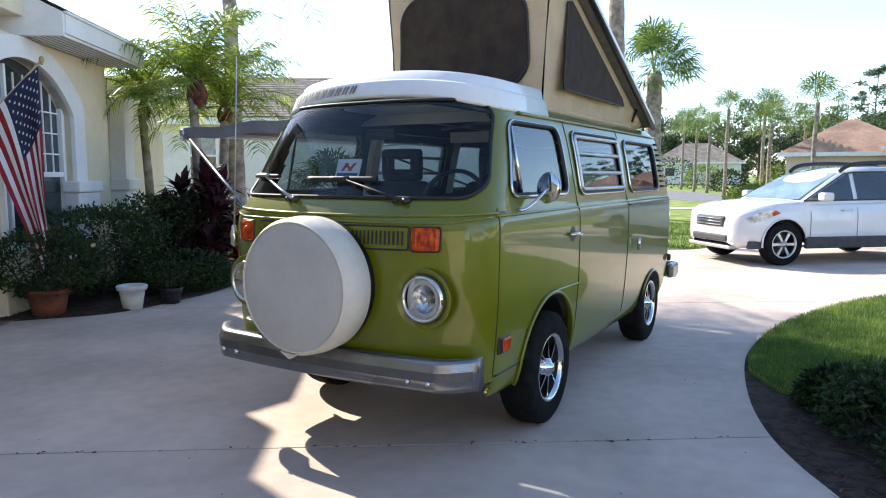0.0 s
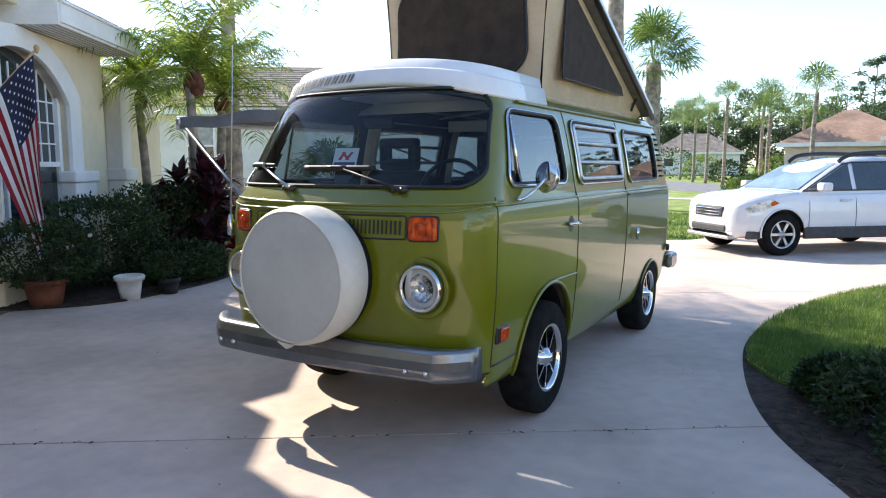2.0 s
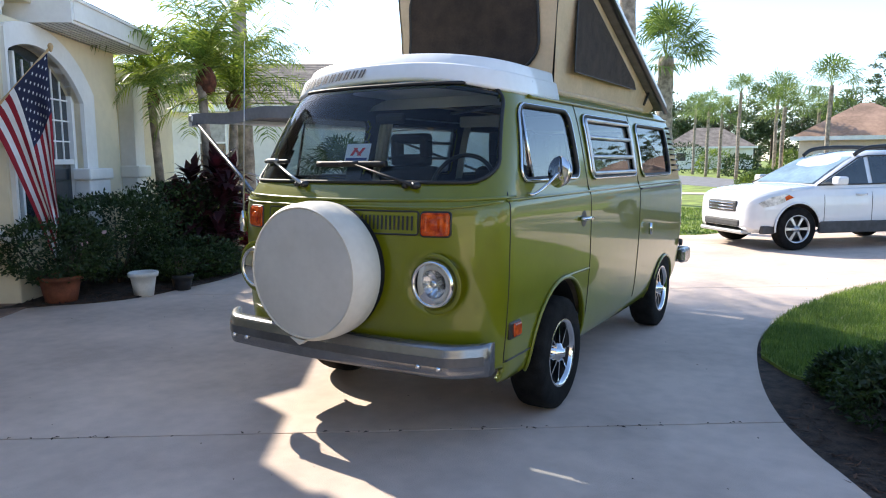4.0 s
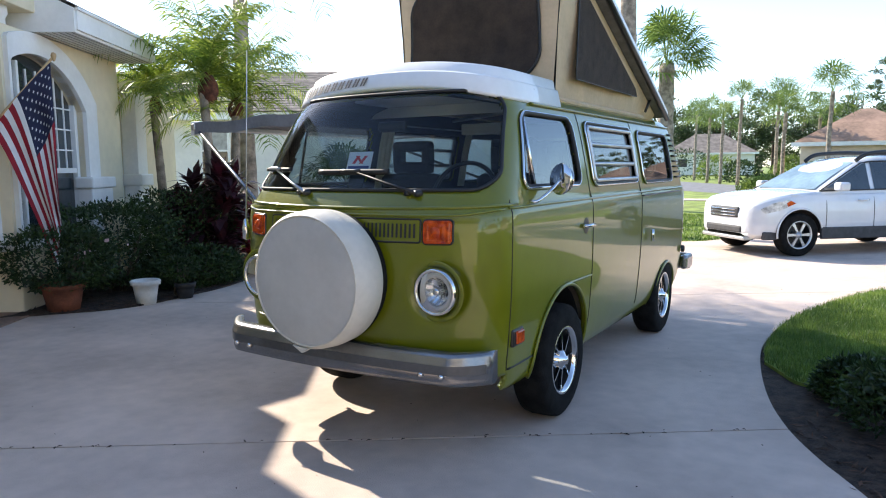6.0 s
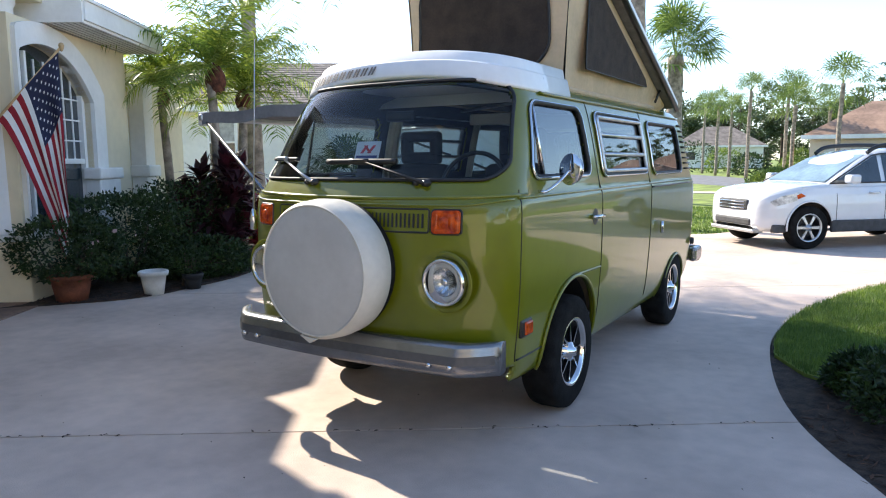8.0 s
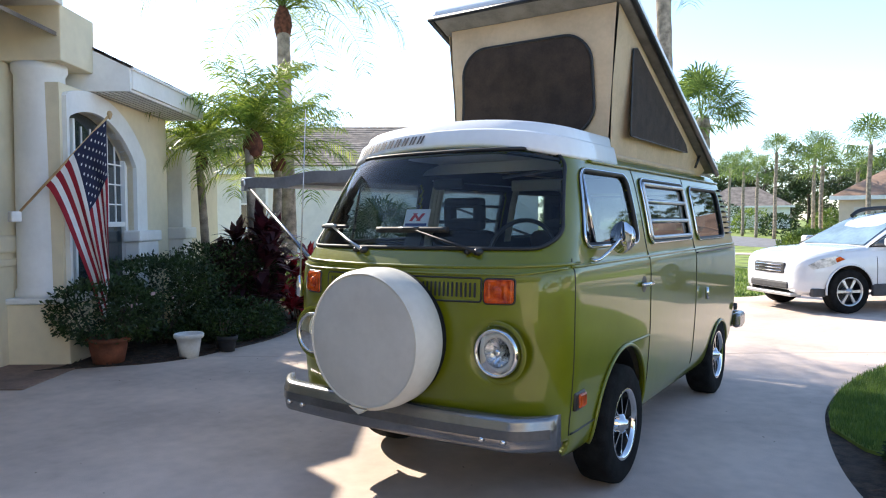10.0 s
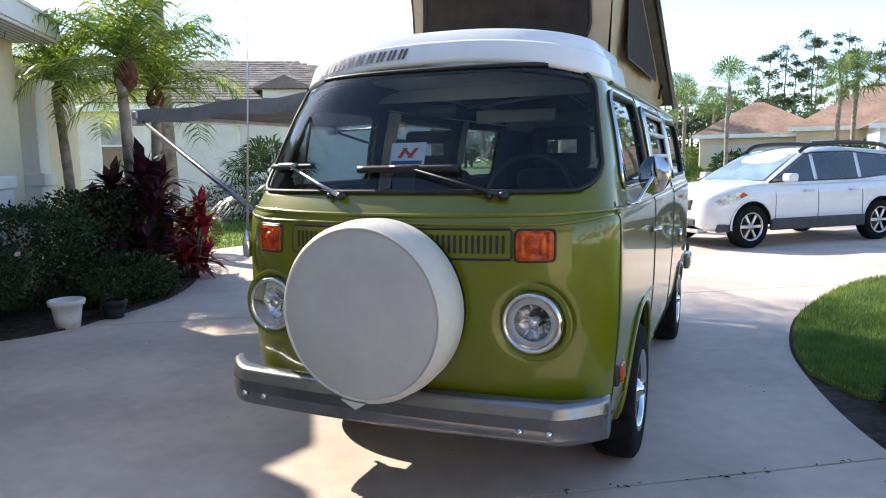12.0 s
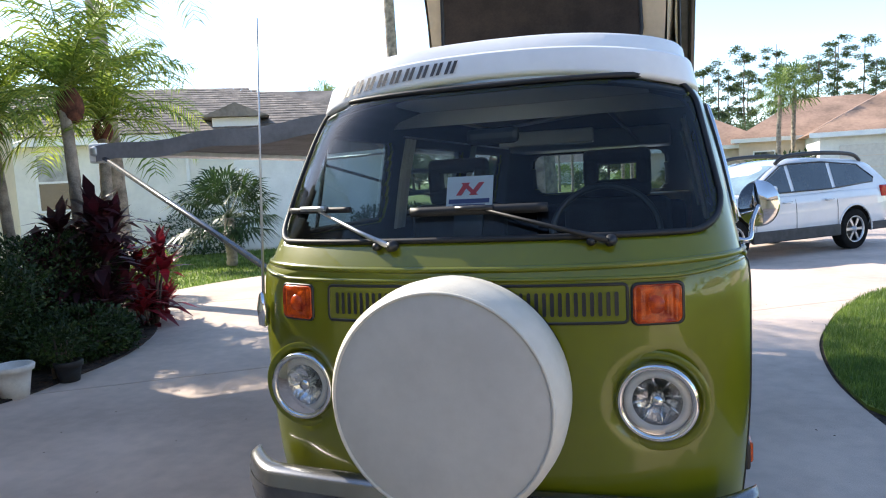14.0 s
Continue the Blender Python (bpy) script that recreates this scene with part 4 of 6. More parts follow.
# wipers
for px, pz, tip, name in ((0.449, 1.338, (0.035, 1.452), "a"), (-0.229, 1.338, (-0.57, 1.468), "b")):
    a, e = front(px, pz, 0.03), front(*tip, 0.04)
    wp = part("wiper_arm", tube([a, a.lerp(e, 0.35) + Vector((0, -0.012, 0.0)), e], [0.011, 0.007, 0.005], 8), RUBBER if px > 0 else ALUMINIUM, van, "windscreen wiper")
    part("wiper_pivot", lathe([(0.0, -0.03), (0.016, -0.025), (0.020, 0.02)], 14, 'y', at=front(px + 0.005, pz - 0.002, 0.01)), BLACK, wp)
    part("wiper_pivot", lathe([(0.0, -0.02), (0.012, -0.018), (0.016, 0.02)], 14, 'y', at=front(px - 0.05, pz - 0.002, 0.01)), BLACK, wp)
    x0, x1 = (-0.17, 0.27) if px > 0 else (-0.70, -0.40)
    part("wiper_blade", tube([front(x, tip[1] - 0.012 + 0.0 * x, 0.028) for x in np.linspace(x0, x1, 14)], 0.009 if px < 0 else 0.013, 6, flat=1.3), RUBBER, wp)
    part("blade_clip", tube([front(x, tip[1] - 0.006, 0.042) for x in np.linspace(tip[0] - 0.05, tip[0] + 0.07, 5)], 0.010, 6), BLACK if px > 0 else ALUMINIUM, wp)
# whip antenna
ant = part("antenna", tube([(-0.765, 0.036, 1.13), (-0.735, 0.036, 1.6), (-0.702, 0.037, 2.12)], [0.006, 0.004, 0.0025], 6), ALUMINIUM, van, "thin whip antenna")
part("antenna_base", lathe([(0.0, 1.05), (0.02, 1.06), (0.022, 1.12), (0.012, 1.17), (0.0, 1.18)], 12, at=(-0.767, 0.036, 0)), CHROME, ant)
# rear quarter air vents
for sg in (1, -1):
    for k in range(9):
        z = 1.36 + 0.047 * k
        part("vent_slat", tube([side(sg, 0.006)(y, z) for y in (3.68, 3.79, 3.90, 4.0)], 0.014, 6, flat=0.6), BLACK, body)
# wheels
def wheel(name, label, r, w, rim_r, spokes, m, parent, rim_mat=CHROME):
    """Wheel about the x axis, outer side at +x."""
    t = part("tyre", lathe([(rim_r - 0.01, -w / 2), (r - 0.03, -w / 2), (r - 0.006, -w / 2 + 0.02), (r, -w / 4), (r, w / 4), (r - 0.006, w / 2 - 0.02), (r - 0.03, w / 2 - 0.004), (rim_r + 0.02, w / 2), (rim_r, w / 2 - 0.004)], 64, 'x'), TYRE, parent, "black tyre")
    t.matrix_basis = m
    t.name = name
    rim = part("rim", lathe([(rim_r, w / 2 - 0.003), (rim_r - 0.006, w / 2 - 0.001), (rim_r - 0.018, w / 2 - 0.010), (rim_r - 0.024, w / 2 - 0.028)], 56, 'x'), rim_mat, t, label)
    part("barrel", lathe([(rim_r - 0.024, w / 2 - 0.028), (rim_r - 0.03, w / 2 - 0.05), (rim_r - 0.04, -w / 4)], 40, 'x'), BLACK, rim)
    part("brake_drum", lathe([(rim_r - 0.03, -0.03), (0.0, -0.03)], 40, 'x'), BLACK, rim)
    for k in range(spokes):
        a = 2 * math.pi * k / spokes
        d, e = Vector((0, math.cos(a), math.sin(a))), Vector((0, -math.sin(a), math.cos(a)))
        bm = bmesh.new()
        ww = 0.017 if spokes > 6 else 0.045
        q = []
        for f, s, h in ((0.05, ww * 0.7, w / 2 - 0.02), (rim_r - 0.018, ww * (0.55 if spokes > 6 else 1.1), w / 2 - 0.028)):
            for u, dx in ((-1, -0.02), (-1, 0), (1, 0), (1, -0.02)):
                q.append(bm.verts.new(d * f + e * (s * u * 0.5) + Vector((h + dx, 0, 0))))
        for j in range(4):
            i = (j + 1) % 4
            bm.faces.new((q[j], q[i], q[4 + i], q[4 + j]))
        bmesh.ops.recalc_face_normals(bm, faces=bm.faces[:])
        part("spoke", bm, rim_mat, rim)
    part("hub_cap", lathe([(0.0, w / 2 + 0.012), (0.022, w / 2 + 0.010), (0.028, w / 2 - 0.005), (0.055, w / 2 - 0.015), (0.06, -0.02)], 24, 'x'), rim_mat, rim)
    return t


for sg in (1, -1):
    for y in (FW, RW):
        wheel("wheel", "polished eight-spoke wheel rim", WR, 0.205, 0.200, 8, pose(sg * (0.748 if y < 2 else 0.735), y, WR, 0, 0, 0 if sg > 0 else 180), van)
# roof: white luggage shell at the front
CAP_N, CAP_P = 96, 4.2
def cap_ring(z, w, f, d, drop):
    out = []
    for j in range(CAP_N + 1):
        t = math.pi * j / CAP_N
        c, s = math.cos(t), math.sin(t)
        x = math.copysign(abs(c) ** (2 / CAP_P), c) * w
        y = f + d - d * s ** (2 / CAP_P)
        out.append(Vector((x, y, z - drop * (abs(x) / w) ** 2.2)))
    back = 1.16
    return [Vector((w, back, z - drop))] + out + [Vector((-w, back, z - drop))]
bm = bmesh.new()
spec = [(1.880, 0.708, 0.332, 0.42, 0.080), (1.888, 0.720, 0.320, 0.42, 0.082), (1.902, 0.720, 0.320, 0.42, 0.083), (1.974, 0.700, 0.352, 0.41, 0.070), (1.974, 0.700, 0.352, 0.41, 0.070), (1.980, 0.695, 0.358, 0.41, 0.069), (1.983, 0.680, 0.378, 0.40, 0.068), (1.983, 0.680, 0.378, 0.40, 0.068), (2.024, 0.672, 0.402, 0.39, 0.062), (2.032, 0.664, 0.414, 0.38, 0.060), (2.032, 0.664, 0.414, 0.38, 0.060), (2.040, 0.60, 0.50, 0.36, 0.050), (2.055, 0.3, 0.80, 0.15, 0.0)]
rs = [[bm.verts.new(p) for p in cap_ring(*s)] for s in spec]
for A, B, lo, hi in zip(rs, rs[1:], spec, spec[1:]):
    if lo == hi:
        continue          # a doubled ring keeps the ridge crisp
    for j in range(len(A) - 1):
        bm.faces.new((A[j], A[j + 1], B[j + 1], B[j])).smooth = True
bm.faces.new([r[0] for r in rs] + [r[-1] for r in rs[::-1]])
bmesh.ops.recalc_face_normals(bm, faces=bm.faces[:])
cap = part("luggage_shell", bm, FIBERGLASS, van, "white fiberglass luggage shell over the cab")
part("shell_gasket", tube([p + Vector((0, -0.004, -0.016)) for p in cap_ring(1.874, 0.712, 0.326, 0.42, 0.078)], 0.012, 6), BLACK, cap)
for x in (0.289, -0.35):
    part("shell_bolt", lathe([(0.0, -0.012), (0.010, -0.008), (0.014, 0.012)], 12, 'y', at=(x, 0.375, 1.945)), ALUMINIUM, cap)
for z in (1.84, 1.895):
    part("shell_bolt", lathe([(0.0, 0.006), (0.010, 0.004), (0.012, -0.02)], 12, 'x', at=(0.700, 0.80, z - 0.015)), ALUMINIUM, cap)
# maker's emblem on the shell: plain slanted dark bars
def shell_face(x, z):
    r = (z - 1.902) / 0.072
    w, f, d, drop = 0.720 - 0.020 * r, 0.320 + 0.032 * r, 0.415, 0.083 - 0.013 * r
    q = min(abs(x) / w, 0.999) ** CAP_P
    return Vector((x, f + d * (1 - (1 - q) ** (1 / CAP_P)), z - drop * (abs(x) / w) ** 2.2))
for k in range(9):
    x = -0.565 + 0.0535 * k
    bm = bmesh.new()
    for u in (0.0, 0.022):
        bm.faces.new([bm.verts.new(shell_face(x + u + p, 1.913 + v) + Vector((0, -0.006, 0))) for p, v in ((0, 0), (0.013, 0), (0.027, 0.046), (0.014, 0.046))])
    part("emblem_mark", bm, INK, cap)
# pop-top tent: canvas front and sides under a hinged white lid
LID0, LID1 = Vector((0, 1.22, 2.90)), Vector((0, 3.66, 1.90))
def lid_z(y): return LID0.z + (y - LID0.y) / (LID1.y - LID0.y) * (LID1.z - LID0.z)
tent = new("pop_top_tent")
tent.parent = van
def front_canvas(x, z, off=0.0):
    return Vector((x * (1 + 0.10 * max(0, z - 1.9) / 0.95), 1.36 + 0.02 * math.sin(z * 9) * (1 - (x / .62) ** 2) - off, z))
bm = bmesh.new()
g = [[bm.verts.new(front_canvas(x, 1.88 + (lid_z(1.36) - 1.90) * k / 12)) for x in np.linspace(-0.515, 0.585, 15)] for k in range(13)]
for A, B in zip(g, g[1:]):
    for j in range(14):
        bm.faces.new((A[j], A[j + 1], B[j + 1], B[j])).smooth = True
part("front_canvas", bm, CANVAS, tent, "tan canvas tent front")
SC = [(a, b) if b < 2.3 else (a * (1 - 0.10 * (b - 2.3) / 0.36), b) for a, b in round_rect(-0.455, 0.485, 2.02, 2.66, 0.17, 8)]
part("mesh_window", patch(dense(SC, 0.04), lambda x, z: front_canvas(x, z, 0.012), 6), SCREEN, tent, "large brown mesh tent window")
part("window_binding", loop_bar(SC, lambda x, z: front_canvas(x, z, 0.012), 0.010), BLACK, tent)
for sg in (1, -1):
    bm = bmesh.new()
    ys = np.linspace(1.36, 3.56, 24)
    rows = []
    for y in ys:
        zt, zb = lid_z(y) - 0.03, min(1.86, lid_z(y) - 0.04)
        rows.append([bm.verts.new((sg * ((0.60 if sg > 0 else 0.53) + 0.06 * t + 0.012 * math.sin(y * 7 + t * 3) * math.sin(math.pi * t)), y, zb + (zt - zb) * t)) for t in (0, .25, .5, .75, 1)])
    for A, B in zip(rows, rows[1:]):
        for j in range(4):
            bm.faces.new((A[j], A[j + 1], B[j + 1], B[j])).smooth = True
    part("side_canvas", bm, CANVAS, tent, "tan canvas tent side")
    tri = [(1.55, 2.02), (2.95, 2.02), (2.90, 2.08), (1.68, 2.60), (1.60, 2.58)]
    part("mesh_window", patch(dense(tri, 0.08), lambda y, z: Vector((sg * (0.672 if sg > 0 else 0.60), y, z)), 3), SCREEN, tent, "triangular brown mesh window")
    part("window_binding", loop_bar(tri, lambda y, z: Vector((sg * (0.668 if sg > 0 else 0.598), y, z)), 0.005), BLACK, tent)
    part("tent_hem", tube([(sg * (0.625 if sg > 0 else 0.555), y, 1.875) for y in np.linspace(1.3, 3.3, 10)], 0.02, 6), CANVAS, tent)
    part("lid_strut", tube([(sg * 0.66, 3.25, 1.92), (sg * 0.68, 3.36, 2.06)], 0.012, 6), BLACK, tent)
lid_m = Matrix.Translation(LID1) @ Matrix.Rotation(math.atan2(LID1.z - LID0.z, LID1.y - LID0.y), 4, 'X')
LL = (LID1 - LID0).length
lid = part("pop_top_lid", box(-0.655, 0.745, -LL, 0.05, 0.0, 0.075, 0.03, 3), FIBERGLASS, van, "white hinged pop-top roof lid")
lid.matrix_basis = lid_m
ledge = part("lid_lip", tube([(-0.65, 0.03, -0.01), (-0.65, -LL, -0.01), (0.74, -LL, -0.01), (0.74, 0.03, -0.01)], 0.022, 8), BLACK, lid, "dark rubber lip of the lid")
lining = part("lid_lining", box(-0.63, 0.72, -LL + 0.02, 0, -0.012, -0.002), mat("lid_lining", (0.25, 0.24, 0.22), 0.8), lid)
# awning along the van's far side
aw = thing("awning", "grey cloth awning on aluminium arms, opened from the van roof", "awning", pose(0, 0, 0, 0, 0, 0.8))
bm = bmesh.new()
rows = []
for y in np.linspace(1.34, 4.05, 13):
    rows.append([bm.verts.new((x, y, 1.92 + (x + 0.80) * 0.038 - 0.05 * math.sin(math.pi * (x + 0.8) / -1.94) * (0.4 + 0.6 * math.sin(math.pi * (y - 1.34) / 2.71)) * 0.25)) for x in np.linspace(-0.80, -2.74, 13)])
for A, B in zip(rows, rows[1:]):
    for j in range(12):
        bm.faces.new((A[j], A[j + 1], B[j + 1], B[j])).smooth = True
cloth = part("cloth", bm, AWNING, aw)
cs = cloth.modifiers.new("thickness", 'SOLIDIFY')
cs.thickness = 0.006
bm = bmesh.new()
rows = [[bm.verts.new((x, 1.336, 1.92 + (x + 0.8) * 0.038 + dz + (0.0 if dz == 0 else 0.012 * math.sin(x * 9)))) for dz in (0.01, -0.085)] for x in np.linspace(-0.9, -2.74, 24)]
for A, B in zip(rows, rows[1:]):
    bm.faces.new((A[0], B[0], B[1], A[1]))
part("valance", bm, AWNING, aw)
for y in (1.38, 4.0):
    part("rafter", tube([(-0.86, y, 1.86), (-2.74, y, 1.80)], 0.014, 8), ALUMINIUM, aw)
    part("knuckle", box(-2.81, -2.69, y - 0.03, y + 0.03, 1.76, 1.88, 0.012), FIBERGLASS, aw, "pale plastic joint")
    y2 = 0.24 if y < 2 else 3.9
    part("brace", tube([(-2.74, y, 1.80), (-0.80, y2, 1.19)], 0.014, 8), BUMPER, aw)
    part("brace_foot", lathe([(0.0, 0.0), (0.02, 0.01), (0.02, 0.06)], 10, at=(-0.835, y2, 1.14)), BLACK, aw)
part("lead_rail", box(-2.775, -2.725, 1.32, 4.07, 1.80, 1.86, 0.015), ALUMINIUM, aw)
part("case", box(-0.90, -0.78, 1.5, 4.1, 1.84, 1.94, 0.03), ALUMINIUM, aw)
# cabin: floor, dash, wheel, seats, cabinets
part("cabin_floor", box(-0.72, 0.72, 0.30, 4.0, 0.44, 0.47), VAN_INNER, van)
dash = part("dashboard", prism([(0.16, 0.95), (0.14, 1.27), (0.19, 1.33), (0.42, 1.30), (0.50, 1.18), (0.48, 0.95)], 'x', -0.58, 0.58, 0.02), BLACK, van, "black dashboard")
sw = part("steering_wheel", tube([(0.38 + 0.20 * math.cos(a), 0.58 + 0.06 * math.sin(a), 1.30 + 0.185 * math.sin(a)) for a in np.linspace(0, 2 * math.pi, 32, endpoint=False)], 0.013, 8, True), BLACK, van)
part("steering_column", tube([(0.38, 0.58, 1.30), (0.38, 0.45, 1.0)], 0.03, 8), BLACK, sw)
DARK_CLOTH = mat("dark_seat_cloth", (0.035, 0.037, 0.045), 0.9, scale=10, vary=0.15, bump=0.3, bscale=200)
for x in (0.38, -0.38):
    st = part("front_seat", box(x - 0.24, x + 0.24, 0.72, 1.18, 0.75, 0.92, 0.05, 3), DARK_CLOTH, van, "dark cloth front seat")
    bk = part("seat_back", box(x - 0.24, x + 0.24, 1.14, 1.26, 0.90, 1.42, 0.05, 3), DARK_CLOTH, st)
    hr = bmesh.new()
    for a in (box(x - 0.15, x + 0.15, 1.18, 1.27, 1.42, 1.50, 0.025), box(x - 0.15, x + 0.15, 1.18, 1.27, 1.57, 1.64, 0.025), box(x - 0.15, x - 0.085, 1.18, 1.27, 1.47, 1.60, 0.02), box(x + 0.085, x + 0.15, 1.18, 1.27, 1.47, 1.60, 0.02)):
        join(hr, a)
    part("headrest", hr, DARK_CLOTH, st)
part("rear_bench", box(-0.45, 0.70, 3.0, 3.6, 0.47, 0.85, 0.05), DARK_CLOTH, van)
part("bench_back", box(-0.45, 0.70, 3.5, 3.65, 0.85, 1.30, 0.05), DARK_CLOTH, van)
part("wardrobe", box(0.36, 0.74, 3.66, 4.05, 0.47, 1.35, 0.01), WOOD, van)
part("cupboard", box(0.30, 0.78, 1.45, 2.1, 0.47, 1.15, 0.01), mat("cabinet_laminate", (0.35, 0.30, 0.24), 0.5), van)
part("headliner", box(-0.60, 0.60, 0.62, 1.15, 1.87, 1.89), FIBERGLASS, van)
part("overhead_locker", box(-0.60, 0.60, 3.3, 3.9, 1.72, 1.86, 0.02), FIBERGLASS, van)
part("inner_mirror", box(-0.10, 0.10, 0.42, 0.45, 1.66, 1.72, 0.02), BLACK, van)
# gathered curtains at the side windows, pale pillars between them
def curtain(y0, y1, x, folds):
    bm = bmesh.new()
    rows = []
    for k in range(folds * 6 + 1):
        y = y0 + (y1 - y0) * k / (folds * 6)
        rows.append([bm.verts.new((x(z) + 0.012 * math.sin(2 * math.pi * k / 6), y, z)) for z in (1.30, 1.45, 1.60, 1.76)])
    for A, B in zip(rows, rows[1:]):
        for j in range(3):
            bm.faces.new((A[j], A[j + 1], B[j + 1], B[j])).smooth = True
    return bm


for sg in (1, -1):
    for y0, y1 in ((1.28, 1.44), (2.50, 2.62)):
        part("curtain", curtain(y0, y1, lambda z: sg * (vw(z) - 0.06), 3), CURTAIN, van, "pale gathered curtain")
    part("curtain_rail", tube([(sg * (vw(1.77) - 0.05), 1.28, 1.77), (sg * (vw(1.77) - 0.05), 3.6, 1.77)], 0.006, 6), ALUMINIUM, van)
part("folded_bed_board", box(-0.30, 0.22, 1.75, 1.80, 1.70, 1.78, 0.01), FIBERGLASS, van, "white board folded up under the roof")
part("roof_frame", tube([(-0.34, 1.7, 1.80), (0.30, 1.7, 1.86), (0.42, 2.4, 1.72)], 0.012, 6), ALUMINIUM, van)
# card propped on the dashboard
card = thing("dash_card", "white printed card with red emblem propped behind the windscreen", "card", pose(-0.014, 0.115, 1.413, -20, 0, 0))
part("board", box(-0.080, 0.080, 0, 0.003, 0.035, 0.142, 0.001), PAPER, card)
part("stand", box(-0.05, 0.05, 0.004, 0.012, -0.09, 0.05, 0.001), BLACK, card)
for a, b in (((-0.045, 0.075), (0.0, 0.118)), ((0.0, 0.075), (0.05, 0.118))):
    part("emblem", prism([(a[0], a[1]), (a[0] + 0.018, a[1]), (b[0], b[1]), (b[0] - 0.018, b[1])], 'y', -0.003, -0.0005), CARD_RED, card)
part("emblem", prism([(-0.03, 0.118), (-0.012, 0.118), (0.03, 0.075), (0.012, 0.075)], 'y', -0.003, -0.0005), CARD_RED, card)
part("print_line", box(-0.070, 0.070, -0.002, -0.0005, 0.047, 0.062), CARD_BLUE, card, "dark blue print line")
part("small_print", box(-0.055, 0.055, -0.002, -0.0005, 0.039, 0.043), CARD_BLUE, card)


# ---- white estate car ----
suv = thing("estate_car", "white estate car with grey cladding and black roof rails", "car", pose(0.72, 10.25, 0, 0, 0, math.degrees(math.atan2(-0.676, -0.735))))
TOP = [(-3.80, 0.95), (-3.74, 1.02), (-3.2, 1.05), (-1.0, 1.02), (-0.35, 1.03), (0.0, 1.01), (0.36, 0.96), (0.58, 0.90), (0.69, 0.84), (0.74, 0.77), (0.77, 0.66)]
BOT = [(-3.80, 0.52), (-3.7, 0.36), (-3.4, 0.30), (0.45, 0.27), (0.66, 0.28), (0.77, 0.36)]
HW = [(-3.80, 0.70), (-3.68, 0.80), (-3.3, 0.875), (-2.0, 0.905), (-0.4, 0.905), (0.30, 0.895), (0.52, 0.85), (0.66, 0.77), (0.73, 0.68), (0.77, 0.58)]
ROOF = [(-3.78, 1.00), (-3.62, 1.24), (-3.35, 1.46), (-2.9, 1.545), (-2.1, 1.59), (-1.6, 1.575), (-1.22, 1.50), (-0.75, 1.27), (-0.28, 1.0)]
xs = np.linspace(-3.80, 0.77, 190)
bm = bmesh.new()
rows = []
for x in xs:
    w, t, b = spline(HW, x), spline(TOP, x), spline(BOT, x)
    h = t - b
    sec = [(w * .80, b), (w * .97, b + .10 * h), (w, b + .35 * h), (w * 1.0, b + .60 * h), (w * .985, b + .80 * h), (w * .955, b + .94 * h), (w * .90, t - 0.004), (w * .5, t + 0.015), (0, t + 0.02)]
    fine = []
    for (ya, za), (yb, zb) in zip(sec, sec[1:]):
        fine += [(ya + (yb - ya) * k / 5, za + (zb - za) * k / 5) for k in range(5)]
    sec = fine + sec[-1:]
    sec = sec + [(-y, z) for y, z in sec[-2::-1]]
    rows.append([bm.verts.new((x, y, z)) for y, z in sec])
for A, B in zip(rows, rows[1:]):
    for j in range(len(A) - 1):
        c = (A[j].co + B[j].co + A[j + 1].co + B[j + 1].co) / 4
        if abs(c.y) > 0.5 and (math.hypot(c.x, c.z - 0.36) < 0.40 or math.hypot(c.x + 2.74, c.z - 0.36) < 0.40):
            continue
        bm.faces.new((A[j], A[j + 1], B[j + 1], B[j])).smooth = True
bm.faces.new(rows[0]), bm.faces.new(rows[-1])
bmesh.ops.recalc_face_normals(bm, faces=bm.faces[:])
sb = part("body", bm, SUV_WHITE, suv, "white painted body")


def cabin_w(x, z):
    return 0.86 - 0.24 * max(0, (z - 0.98)) / 0.6 - 0.05 * max(0, -x - 3.0)


bm = bmesh.new()
rows = []
for x in np.linspace(-3.78, 0.12, 70):
    t = max(spline(ROOF, x), 0.97)
    sec = [(cabin_w(x, 0.93 + (t - 0.93) * k), 0.93 + (t - 0.93) * k) for k in (0, .3, .6, .85)] + [(cabin_w(x, t) - 0.03, t - 0.008), (cabin_w(x, t) * .5, t + 0.012), (0, t + 0.016)]
    sec += [(-y, z) for y, z in sec[-2::-1]]
    rows.append([bm.verts.new((x, y, z)) for y, z in sec])
for A, B in zip(rows, rows[1:]):
    for j in range(len(A) - 1):
        bm.faces.new((A[j], A[j + 1], B[j + 1], B[j])).smooth = True
bmesh.ops.recalc_face_normals(bm, faces=bm.faces[:])
part("cabin", bm, SUV_WHITE, suv)
CAR_GLASS = mat("car_glass", (0.035, 0.045, 0.05), 0.04, scale=2, vary=0.15, spec=0.9)
SCREEN_GLASS = mat("windscreen_glass", (0.20, 0.28, 0.31), 0.04, scale=2, vary=0.15, spec=0.9)
